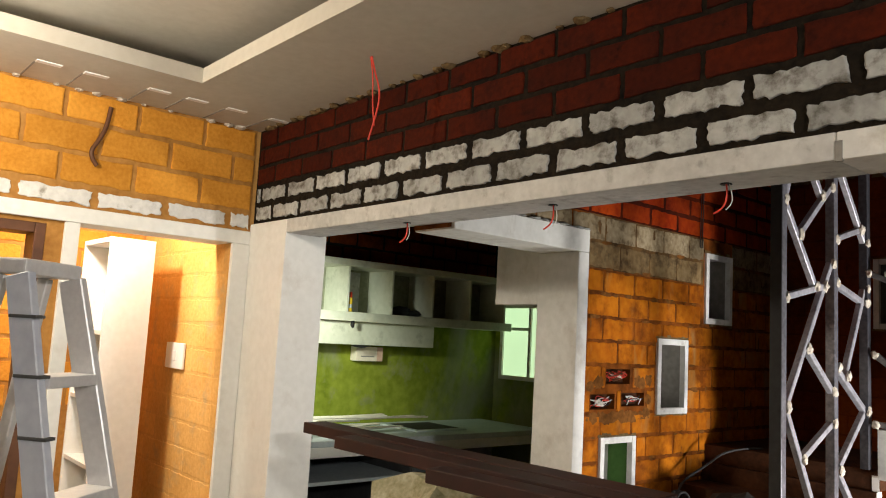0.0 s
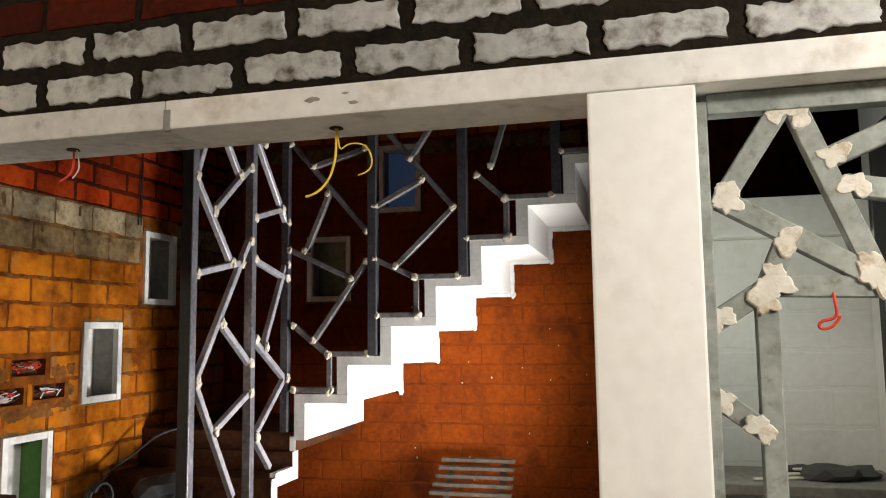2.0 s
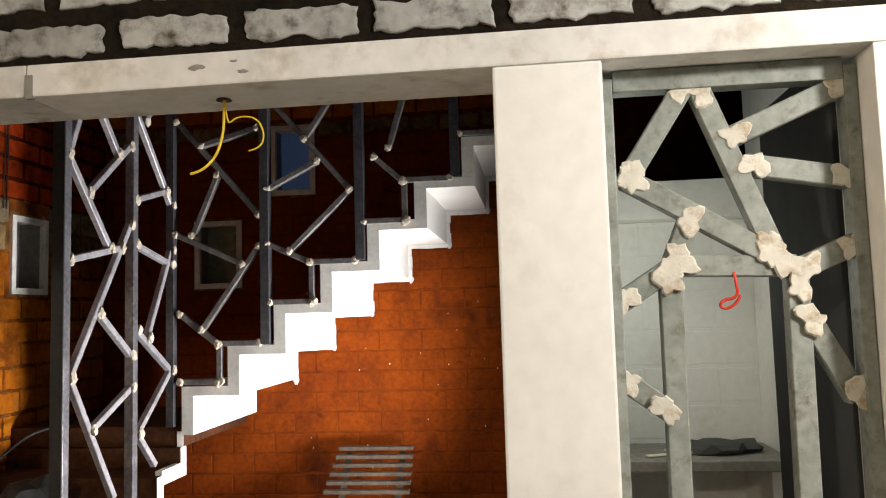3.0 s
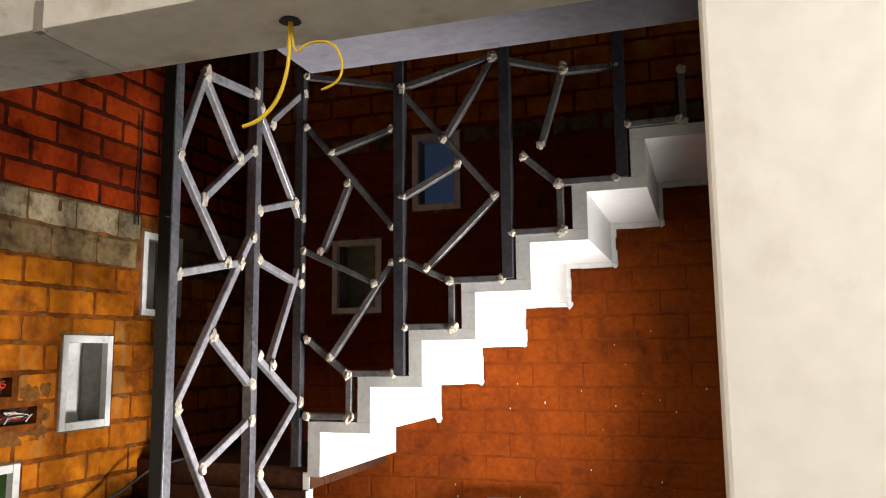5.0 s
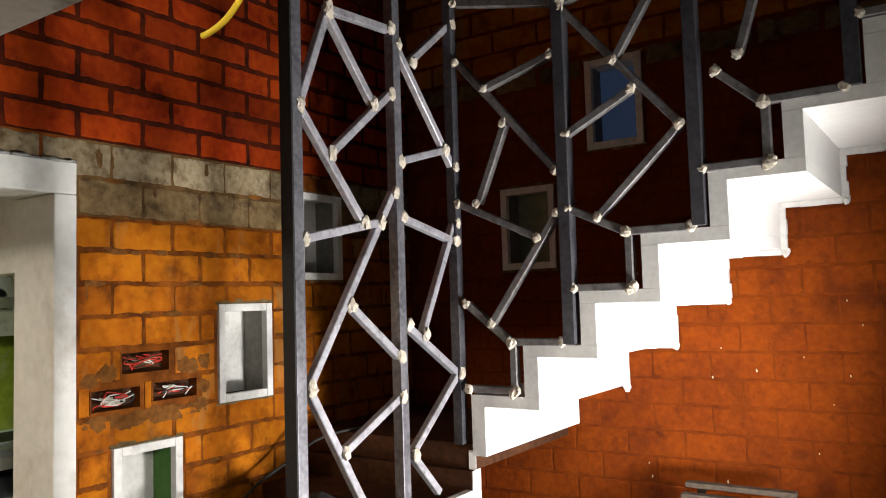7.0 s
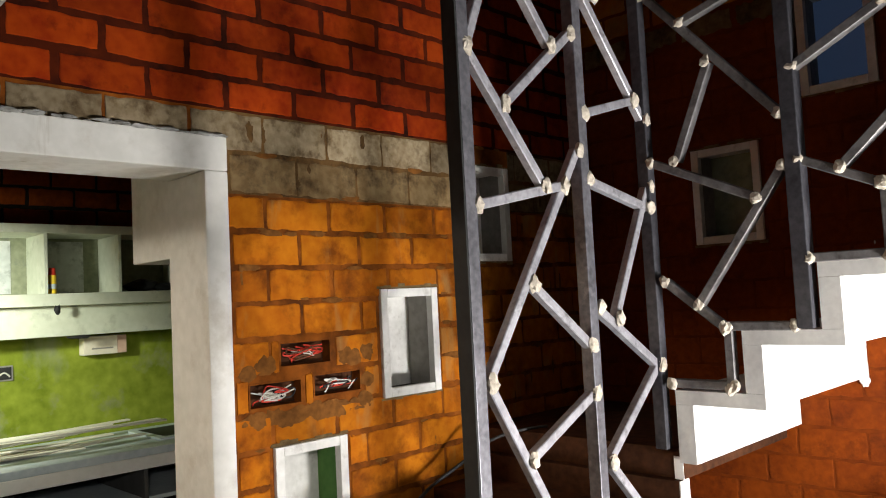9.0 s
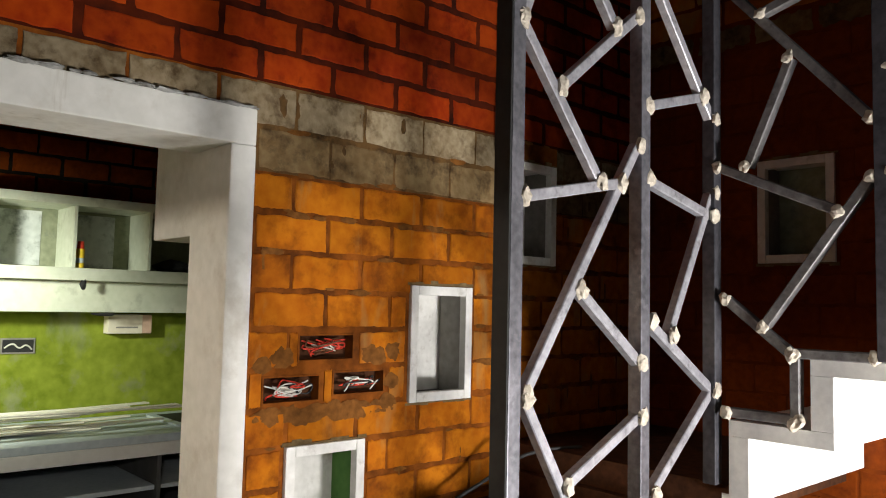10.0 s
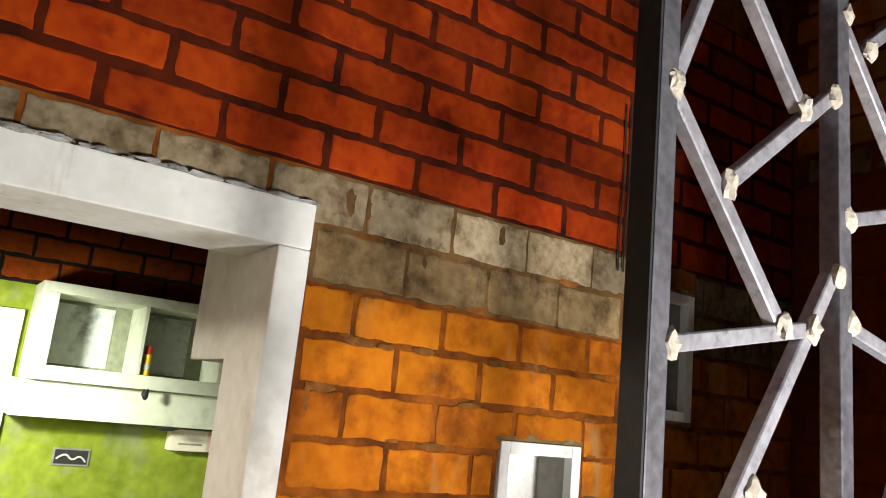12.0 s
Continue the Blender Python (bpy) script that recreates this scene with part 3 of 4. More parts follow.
# ---- niches ----
def niche(axis, a, b, c, d, inner):
    ob = empty("wall_niche")
    tagged(ob, "white plaster frame lining a recessed wall niche", "niche", "stair wall niches")
    w = 0.036

    def put(name, u0, u1, z0, z1, n0, n1, mat=WHITE_FRAME):
        bm = bmesh.new()
        if axis == "x":
            box(bm, -1.675 + n0, -1.675 + n1, u0, u1, z0, z1, 0.003)
        else:
            box(bm, u0, u1, REAR - n1, REAR - n0, z0, z1, 0.003)
        part(name, bm, mat, ob)
    put("stile", a, a + w, c, d, -0.02, 0.016)
    put("stile", b - w, b, c, d, -0.02, 0.016)
    put("rail", a + w + 0.001, b - w - 0.001, d - w, d, -0.02, 0.015)
    put("rail", a + w + 0.001, b - w - 0.001, c, c + w, -0.02, 0.015)
    # Side and sill linings are darkened: the recess's shade, put into their colours.
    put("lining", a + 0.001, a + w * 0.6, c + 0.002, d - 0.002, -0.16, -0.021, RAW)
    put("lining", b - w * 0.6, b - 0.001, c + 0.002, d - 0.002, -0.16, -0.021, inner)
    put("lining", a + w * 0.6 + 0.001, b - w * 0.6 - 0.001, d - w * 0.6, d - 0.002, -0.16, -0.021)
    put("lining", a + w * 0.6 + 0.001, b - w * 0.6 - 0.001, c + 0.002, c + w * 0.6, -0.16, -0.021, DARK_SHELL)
    # rough cement edge round the frame
    bm = bmesh.new()
    rng = random.Random(round(a * 100))
    for i in range(9):
        s, e = a - 0.012 + (b - a + 0.024) * i / 9, a - 0.012 + (b - a + 0.024) * (i + 1) / 9
        t0 = rng.uniform(0.006, 0.022)
        box(bm, *((-1.69, -1.669, s, e) if axis == "x" else (s, e, REAR - 0.006, REAR + 0.017)), d + 0.001, d + t0)
        t0 = rng.uniform(0.004, 0.018)
        box(bm, *((-1.69, -1.669, s, e) if axis == "x" else (s, e, REAR - 0.006, REAR + 0.017)), c - t0, c - 0.001)
    tagged(part("cement_edge", bm, CEMENT, ob), kind="stuff")


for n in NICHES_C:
    niche("x", *n, GREEN_LIT_LINING if n is NICHES_C[0] else RAW)
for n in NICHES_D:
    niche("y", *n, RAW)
# Glowing panel added behind the upper rear niche for its blue light.
blue_glow = bpy.data.materials.new("blue_glow_panel")
blue_glow.use_nodes = True
blue_glow.node_tree.nodes["Principled BSDF"].inputs["Base Color"].default_value = (0.02, 0.03, 0.05, 1)
blue_glow.node_tree.nodes["Principled BSDF"].inputs["Emission Color"].default_value = (0.3, 0.5, 1.0, 1)
blue_glow.node_tree.nodes["Principled BSDF"].inputs["Emission Strength"].default_value = 0.045
glow_panel = tagged(empty("niche_glow"), "blue glowing panel added at the back of a high niche", "window", kind="structure")
part("glow_panel", box(bmesh.new(), -0.458, -0.2, REAR + 0.147, REAR + 0.155, 2.34, 2.765), blue_glow, glow_panel)


def switch_box(a, b, c, d, seed, red):
    ob = empty("switch_box")
    tagged(ob, "open switch box cavity with loose coiled wires", "switch box", "switch boxes in the wall")
    rng = random.Random(seed)
    w = 0.006
    part("box", box(box(box(box(bmesh.new(), -1.72, -1.672, a, b, c, c + w), -1.72, -1.672, a, b, d - w, d), -1.72, -1.672, a, a + w, c + w, d - w), -1.72, -1.672, b - w, b, c + w, d - w), MORTAR_BROWN, ob)
    for i in range(7):
        pts = []
        for k in range(6):
            pts.append((-1.695 + rng.random() * 0.035, a + 0.015 + (b - a - 0.03) * rng.random(), c + 0.015 + (d - c - 0.03) * rng.random()))
        mat = (RED_WIRE, WHITE_WIRE, WHITE_WIRE, BLACK)[(i + red) % 4] if red != 1 else (RED_WIRE, BROWN_FRAME, RED_WIRE, WHITE_WIRE)[i % 4]
        wire("wire", pts, 0.0028, mat, ob)


for i, n in enumerate(BOXES):
    switch_box(*n, 20 + i, i)

# ---- narrow opening with its steel frame and the room behind ----
O2 = [(1.594, 1.985, 1.456, 1.772), (1.618, 1.975, 1.76, 1.601), (1.451, 1.779, 1.765, 1.59), (1.674, 1.854, 1.93, 1.964), (1.709, 1.797, 1.932, 1.756), (1.593, 1.695, 1.546, 1.584), (1.425, 1.501, 1.546, 1.58), (1.543, 1.582, 1.804, 1.574), (1.54, 1.572, 1.537, -0.11), (1.803, 1.55, 1.79, -0.11), (1.804, 1.564, 1.935, 1.62), (1.814, 1.476, 1.912, 1.29), (1.42, 1.346, 1.527, 1.268)]


def patch_of_putty(x, z, seed, along):
    """A thin torn patch of putty over a weld, spread a little way down the bar."""
    rng = random.Random(seed)
    reach = Vector((along[0], along[1])).normalized()
    x, z = x + reach.x * 0.018, z + reach.y * 0.018
    bm = bmesh.new()
    front, back = [], []
    count = 26
    for i in range(count):
        a = math.tau * i / count
        d = Vector((math.cos(a), math.sin(a)))
        r = 0.0185 * rng.uniform(0.9, 1.1) * (1 + 0.16 * math.sin(3 * a + seed) + 0.13 * math.sin(5 * a + 2 * seed)) * (1 + 0.9 * abs(d.dot(reach)))
        front.append(bm.verts.new((x + d.x * r * 0.88, 0.0752 - rng.uniform(0, 0.001), z + d.y * r * 0.88)))
        back.append(bm.verts.new((x + d.x * r, 0.0785, z + d.y * r)))
    centre = bm.verts.new((x, 0.0745, z))
    for i in range(count):
        j = (i + 1) % count
        bm.faces.new((front[i], front[j], back[j], back[i]))
        bm.faces.new((front[j], front[i], centre))
    bmesh.ops.recalc_face_normals(bm, faces=bm.faces)
    return bm


def panel_screen():
    ob = empty("steel_door_screen")
    tagged(ob, "steel tube screen with puttied welds in a narrow opening", "screen")
    part("post", box(bmesh.new(), 1.4075, 1.434, 0.07, 0.12, GROUND, 2.0, 0.003), STEEL_PALE, ob)
    part("post", box(bmesh.new(), 1.918, 1.9455, 0.07, 0.12, GROUND, 2.0, 0.003), STEEL_PALE, ob)
    part("head", box(bmesh.new(), 1.4345, 1.9175, 0.07, 0.12, 1.968, 2.016, 0.003), STEEL_PALE, ob)
    for n, (a, b, c, d) in enumerate(O2):
        bar = part("bar", beam_between(bmesh.new(), (a, 0.095 + 0.0009 * n, b), (c, 0.095 + 0.0009 * n, d), 0.047, 0.036, (0, 1, 0)), STEEL_PALE, ob)
        for p, q in ((a, b), (c, d)):
            if q > 0.5:
                part("putty", patch_of_putty(p, q, n * 7 + round(p * 100), (c - a, d - b) if (p, q) == (a, b) else (a - c, b - d)), JOINT_PUTTY, bar, "smeared white putty")


STEEL_PALE = material("dusty_steel", (0.17, 0.185, 0.16), (0.3, 0.32, 0.285), 0.6, 50, 12, 0.1, metal=0.1, dirt=(0.1, 0.085, 0.06), dirt_amount=0.2)
panel_screen()
side_back = tagged(wall("wall_side_room_back", "y", 2.6, 2.75, 1.447, 2.6, GROUND, 1.95, PLASTER), "white block wall of a small side room", "wall")
tagged(block("side_room_ledge", 1.447, 2.38, 2.45, 2.75, 1.952, 2.15, PLASTER), "white boxed ledge on the wall of a small room", "ledge", kind="structure")
tagged(wall("wall_side_room", "x", 2.4, 2.55, 0.215, 2.599, GROUND, TOP, PLASTER), "white plastered wall of a small room", "wall")
leaf = block("door_leaf", 1.945, 1.975, 0.225, 0.78, GROUND + 0.01, 2.07, GREY_SHEET, None, 0.004)
tagged(leaf, "plain grey door leaf standing open in a side room", "door")
top = empty("side_room_counter")
tagged(top, "rough grey counter with debris in a small room", "counter")
part("slab", box(bmesh.new(), 1.447, 2.395, 2.1, 2.598, 0.73, 0.78, 0.006), RAW, top)
part("support", box(bmesh.new(), 1.447, 1.54, 2.13, 2.598, GROUND, 0.729, 0.004), PLASTER, top)
part("support", box(bmesh.new(), 2.3, 2.395, 2.13, 2.598, GROUND, 0.729, 0.004), PLASTER, top)
for i, (x, y, s) in enumerate(((2.1, 2.3, 0.1), (2.22, 2.35, 0.08), (2.0, 2.42, 0.06))):
    tagged(part("rag", lump(bmesh.new(), (x, y, 0.78 + s * 0.3), s, 60 + i, (1.3, 1, 0.45)), GREY_SHEET), "crumpled dark rag on a rough counter", "rag")
for i in range(3):
    bm = beam_between(bmesh.new(), (1.75 + 0.1 * i, 2.2 + 0.08 * i, 0.787 + 0.012 * i), (2.05 + 0.05 * i, 2.3 + 0.05 * i, 0.787 + 0.012 * i), 0.03, 0.01, (0, 0, 1))
    tagged(part("offcut", bm, PALE_WOOD), "pale timber offcut on a rough counter", "offcut", "offcuts on the counter")
red = empty("hanging_wire")
tagged(red, "red twisted wire end hanging from a steel bar", "wire")
wire("strand", [(x + 0.021, y, z - 0.026) for x, y, z in ((1.651, 0.082, 1.59), (1.652, 0.078, 1.565), (1.656, 0.08, 1.545), (1.648, 0.085, 1.534), (1.625, 0.088, 1.531), (1.618, 0.09, 1.518), (1.632, 0.09, 1.511), (1.655, 0.085, 1.524), (1.66, 0.08, 1.54))], 0.0034, RED_WIRE, red)

# ---- wires hanging from the beam and ceiling ----
def hanging(points, mat, label, radius=0.004):
    ob = wire("hanging_wire", points, radius, mat)
    tagged(ob, label, "wire", "loose wires of light points")


Z = 2.02
hanging([(0.53, 0.1, Z), (0.53, 0.1, 1.975), (0.527, 0.1, 1.93), (0.51, 0.1, 1.88), (0.475, 0.095, 1.845), (0.45, 0.09, 1.84)], YELLOW_WIRE, "thick yellow wire hanging out of a beam", 0.0034)
hanging([(0.533, 0.1, Z), (0.535, 0.1, 1.95), (0.56, 0.1, 1.975), (0.61, 0.1, 1.97), (0.63, 0.1, 1.93), (0.62, 0.1, 1.895), (0.59, 0.1, 1.89)], YELLOW_WIRE, "yellow wire loop hanging out of a beam", 0.0022)
for x in (-0.27, -0.97, -1.86):
    hanging([(x, 0.1, Z), (x + 0.005, 0.1, 1.985), (x - 0.003, 0.1, 1.95), (x - 0.02, 0.09, 1.93), (x - 0.035, 0.09, 1.925)], RED_WIRE, "red wires hanging out of a beam", 0.003)
    hanging([(x + 0.01, 0.1, Z), (x + 0.022, 0.1, 1.98), (x + 0.02, 0.1, 1.95), (x, 0.1, 1.935)], WHITE_WIRE, "thin pale wire hanging out of a beam", 0.0018)
hanging([(-1.67, -0.29, TOP + 0.002), (-1.66, -0.28, 2.6), (-1.63, -0.26, 2.5), (-1.64, -0.27, 2.4), (-1.67, -0.28, 2.3)], RED_WIRE, "red wires hanging from a ceiling point", 0.004)
hanging([(-1.68, -0.29, TOP + 0.002), (-1.65, -0.29, 2.58), (-1.66, -0.28, 2.46), (-1.65, -0.27, 2.36)], RED_WIRE, "thin red wire hanging from a ceiling point", 0.003)
for i, y in enumerate((2.3, 2.325)):
    hanging([(-1.66, y, 2.75), (-1.662, y + 0.01, 2.5), (-1.66, y - 0.005, 2.3), (-1.662, y, 2.15)], BLACK, "thin black wire hanging down a block wall", 0.003)
# Black discs on the beam underside draw the shade inside the conduit holes.
for x in (0.53, -0.27, -0.97, -1.86):
    bm = bmesh.new()
    bmesh.ops.create_cone(bm, cap_ends=True, segments=14, radius1=0.019, radius2=0.016, depth=0.004, matrix=Matrix.Translation((x, 0.1, 2.0165)))
    tagged(part("hole_disc", bm, BLACK), "black disc standing for the shade in a conduit hole", "conduit", "conduit ends of light points")
for x, z, s in ((0.51, 2.061, 0.012), (0.62, 2.045, 0.009), (0.6, 2.07, 0.006)):
    tagged(part("beam_chip", lump(bmesh.new(), (x, -0.0115, z), s, x, (1.8, 0.12, 0.7)), RAW), "dark chipped spot in a beam face", "chip", kind="structure")
tagged(block("beam_seam", 0.098, 0.118, -0.0135, 0.0, 2.014, 2.07, RAW, None, 0.002), "dark seam in a beam face", "seam", kind="structure")

hanging([(-3.215, -0.86, 2.6), (-3.212, -0.87, 2.5), (-3.214, -0.9, 2.42), (-3.212, -0.95, 2.33), (-3.214, -0.9, 2.28)], BROWN_FRAME, "dark conduit patch on a yellow block wall", 0.012)
rng = random.Random(77)
for name, count, place in (("ceiling_daub", 46, lambda f: (-3.2 + 5.2 * f, -0.006, TOP - 0.004)), ("wall_daub", 16, lambda f: (-3.218, -2.2 + 2.18 * f, TOP - 0.004))):
    bm = bmesh.new()
    for i in range(count):
        p = place((i + rng.random()) / count)
        lump(bm, p, rng.uniform(0.008, 0.022), i, (1.6, 1.6, 0.8))
    tagged(part(name, bm, CEMENT if name == "ceiling_daub" else PUTTY), "rough cement daubs along the ceiling edge", "cement", kind="stuff")

# ---- ceiling slots ----
for y in (-1.243, -1.034, -0.728, -0.529, -0.306, -0.05):
    slot = empty("ceiling_slot")
    tagged(slot, "ceiling slot drawn by a white plate for its lit end", "ceiling slot", "ceiling slots along the wall", "structure")
    # White plate and grey line paint the slot's lit end and dim groove.
    part("lit_end_plate", box(bmesh.new(), -2.925, -2.885, y - 0.055, y + 0.055, TOP - 0.006, TOP - 0.001, 0.001), SOFFIT, slot)
    part("groove_line", box(bmesh.new(), -3.2, -2.93, y - 0.06, y - 0.052, TOP - 0.004, TOP - 0.001), RAW, slot)

# ---- kitchen ----
def upper_cabinet():
    ob = empty("upper_cabinet")
    tagged(ob, "open plastered kitchen wall cabinet with dividers", "cabinet")
    x0, x1, y0, y1, z0, z1 = -4.619, -4.25, 0.87, 3.3, 1.585, 2.085
    part("bottom", box(bmesh.new(), x0, x1, y0, y1, z0, z0 + 0.075, 0.004), CABINET, ob)
    part("top", box(bmesh.new(), x0, x1, y0, y1, z1 - 0.055, z1, 0.004), CABINET, ob)
    part("side", box(bmesh.new(), x0, x1, y0, y0 + 0.085, z0 + 0.076, z1 - 0.056, 0.003), CABINET, ob)
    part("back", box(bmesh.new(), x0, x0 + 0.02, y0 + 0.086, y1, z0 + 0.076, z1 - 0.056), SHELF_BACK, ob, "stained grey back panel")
    for y, b in ((0.975, 1.3), (1.43, 1.74)):
        part("putty_patch", box(bmesh.new(), x0 + 0.021, x0 + 0.026, y, b, z0 + 0.09, z1 - 0.075, 0.002), PUTTY_PANEL, ob, "smudged white putty panel")
    for y in (1.402, 1.848, 2.3, 2.75, 3.2):
        part("divider", box(bmesh.new(), x0 + 0.021, x1 - 0.004, y - 0.01, y + 0.01, z0 + 0.076, z1 - 0.056, 0.002), CABINET, ob)
    low = empty("boxed_ledge")
    tagged(low, "plain plastered box under a kitchen wall cabinet", "ledge")
    part("front_panel", box(bmesh.new(), -4.375, -4.36, 0.84, 2.42, 1.395, 1.584, 0.004), CABINET, low)
    part("bottom_panel", box(bmesh.new(), -4.619, -4.3755, 0.8555, 2.4045, 1.396, 1.411, 0.003), CABINET, low)
    part("end_panel", box(bmesh.new(), -4.619, -4.3755, 0.84, 0.855, 1.395, 1.584, 0.003), CABINET, low)
    part("end_panel", box(bmesh.new(), -4.619, -4.3755, 2.405, 2.42, 1.395, 1.584, 0.003), CABINET, low)


upper_cabinet()


def kitchen_counter():
    ob = empty("kitchen_counter")
    tagged(ob, "unfinished white kitchen counter with open shelves", "counter")
    part("front_band", box(bmesh.new(), -3.81, -3.776, 0.851, 3.3, 0.6, 0.674, 0.003), PLASTER, ob)
    part("slab", box(bmesh.new(), -4.619, -3.78, 0.58, 3.3, 0.675, 0.72, 0.005), COUNTER, ob)
    # Inner piers, back and base are darkened to paint the shade under the slab.
    for y, w in ((0.6, 0.25), (1.78, 0.025), (2.6, 0.06)):
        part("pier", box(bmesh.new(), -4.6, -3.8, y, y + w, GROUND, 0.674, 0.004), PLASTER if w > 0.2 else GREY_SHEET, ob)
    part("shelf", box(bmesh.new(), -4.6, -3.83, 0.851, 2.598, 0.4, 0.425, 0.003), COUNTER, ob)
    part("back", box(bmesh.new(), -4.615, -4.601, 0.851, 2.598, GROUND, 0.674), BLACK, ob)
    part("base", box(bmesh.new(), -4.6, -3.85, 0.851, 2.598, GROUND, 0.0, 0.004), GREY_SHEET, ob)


COUNTER = material("pale_counter_slab", (0.45, 0.52, 0.55), (0.6, 0.66, 0.68), 0.5, 30, 4, 0.1)
kitchen_counter()
rng = random.Random(12)
for i in range(12):
    y, x = 0.65 + rng.random() * 0.5, -3.9 - rng.random() * 0.4
    turn, size = rng.uniform(-0.22, 0.22), 0.6 + rng.random() * 0.5
    z = 0.728 + 0.0125 * i
    bm = beam_between(bmesh.new(), (x, y, z), (x + math.sin(turn) * size, y + math.cos(turn) * size, z), 0.05, 0.011, (0, 0, 1))
    tagged(part("wooden_strip", bm, PALE_WOOD), "pale wooden strip piled on the kitchen counter", "wooden strip", "wooden strips on the counter")
tagged(part("black_cloth", lump(bmesh.new(), (-3.92, 0.88, 0.735), 0.05, 4, (1, 1.6, 0.4)), BLACK), "small black cloth on the kitchen counter", "cloth")
hob = empty("sink_cutout")
tagged(hob, "dark rectangular cutout frame in the kitchen counter", "sink")
part("rim", box(bmesh.new(), -4.45, -3.95, 1.95, 2.5, 0.721, 0.735, 0.003), COUNTER, hob)
# Black plate on the rim paints the shaded inside of the cutout.
part("cutout_shade", box(bmesh.new(), -4.4, -4.0, 2.0, 2.45, 0.7355, 0.737), BLACK, hob)
CARTON = material("cream_carton", (0.7, 0.63, 0.5), (0.82, 0.76, 0.63), 0.75, 30, 6, 0.1)
carton = tagged(empty("carton_box"), "cream carton box with a pink end on the kitchen wall", "box")
part("body", box(bmesh.new(), -4.618, -4.53, 1.71, 1.929, 1.255, 1.378, 0.003), CARTON, carton)
part("end_flap", box(bmesh.new(), -4.618, -4.531, 1.9295, 1.99, 1.256, 1.377, 0.002), material("pink_carton", (0.62, 0.4, 0.3), (0.72, 0.5, 0.38), 0.75, 30, 6, 0.1), carton, "faded pink end flap")
part("print_band", box(bmesh.new(), -4.53, -4.529, 1.76, 1.9, 1.29, 1.3), RAW, carton, "grey printed band")
sock = empty("wall_socket_box")
tagged(sock, "open socket box with wires in the kitchen wall", "socket box")
part("rim", box(bmesh.new(), -4.62, -4.61, 1.12, 1.31, 1.135, 1.23, 0.002), RAW, sock)
# Black plate stands for the shade inside the open socket box.
part("shade_plate", box(bmesh.new(), -4.6095, -4.608, 1.13, 1.3, 1.145, 1.22), BLACK, sock)
wire("wire", [(-4.605, 1.14, 1.17), (-4.595, 1.18, 1.21), (-4.6, 1.22, 1.16), (-4.595, 1.26, 1.2), (-4.605, 1.29, 1.16)], 0.005, WHITE_WIRE, sock)
can = empty("spray_can")
tagged(can, "small yellow spray can with a red cap", "can")
for name, r, z0, z1, mat in (("body", 0.024, 1.661, 1.775, YELLOW_WIRE), ("band", 0.0245, 1.69, 1.72, COUNTER), ("cap", 0.021, 1.776, 1.82, RED_WIRE)):
    bm = bmesh.new()
    bmesh.ops.create_cone(bm, cap_ends=True, segments=20, radius1=r, radius2=r * (0.85 if name == "cap" else 1), depth=z1 - z0, matrix=Matrix.Translation((-4.3, 1.45, (z0 + z1) / 2)))
    part(name, bm, mat, can)
for y, z in ((1.46, 1.56), (1.62, 1.385)):
    tagged(part("hook_tool", lump(bmesh.new(), (-4.25 if z > 1.5 else -4.35, y, z), 0.02, y, (0.5, 1.0 if z > 1.5 else 3.5, 1.5 if z > 1.5 else 0.5)), BLACK), "small dark tool hanging under the cabinet", "tool")
tagged(part("black_bag", lump(lump(bmesh.new(), (-4.42, 2.05, 1.7), 0.07, 3, (1, 1.5, 0.6)), (-4.42, 2.2, 1.69), 0.05, 8, (1, 1.5, 0.6)), BLACK), "dark bundle lying in a wall cabinet", "bundle")
panel = block("white_board", -4.6, -4.57, 0.59, 0.84, 0.721, 1.94, PLASTER, None, 0.004)
tagged(panel, "bright white board standing on the kitchen counter", "panel")
# Glowing framed panel, added for a patch of lamplight on the end wall.
lit_patch = empty("light_patch")
tagged(lit_patch, "glowing framed panel standing for a light patch on the wall", "window", kind="structure")
for a, b, c, d in ((-4.53, -4.49, 1.12, 1.86), (-4.05, -4.01, 1.12, 1.86), (-4.489, -4.051, 1.82, 1.86), (-4.489, -4.051, 1.12, 1.16), (-4.15, -4.12, 1.161, 1.819), (-4.489, -4.151, 1.6, 1.63)):
    part("panel_frame", box(bmesh.new(), a, b, 3.43, 3.459, c, d, 0.003), WHITE_FRAME, lit_patch)
glow = bpy.data.materials.new("light_patch_glow")
glow.use_nodes = True
glow.node_tree.nodes["Principled BSDF"].inputs["Emission Color"].default_value = (0.62, 0.9, 0.5, 1)
glow.node_tree.nodes["Principled BSDF"].inputs["Emission Strength"].default_value = 1.2
part("glow_panel", box(bmesh.new(), -4.489, -4.051, 3.452, 3.4585, 1.161, 1.819), glow, lit_patch)

# ---- passage beyond the doorway ----
shelf = empty("shelf_unit")
tagged(shelf, "tall white open shelf unit beside a doorway", "shelf unit")
for name, b in (("front", (-3.82, -3.8, -0.61, -0.34, GROUND, 1.985)), ("back", (-4.32, -4.3, -0.61, -0.34, GROUND, 1.985)), ("top", (-4.299, -3.821, -0.61, -0.34, 1.955, 1.985)), ("end", (-4.299, -3.821, -0.36, -0.34, GROUND, 1.954))):
    part(name, box(bmesh.new(), *b, 0.003), PLASTER, shelf)
for z in (0.2, 0.62, 1.0, 1.4):
    part("shelf", box(bmesh.new(), -4.299, -3.821, -0.605, -0.361, z, z + 0.025, 0.002), PLASTER, shelf)
plate = empty("switch_plate")
tagged(plate, "white switch plate on a yellow block wall", "switch plate")
part("plate", box(bmesh.new(), -3.99, -3.72, -0.143, -0.1265, 1.21, 1.37, 0.004), SOFFIT, plate)
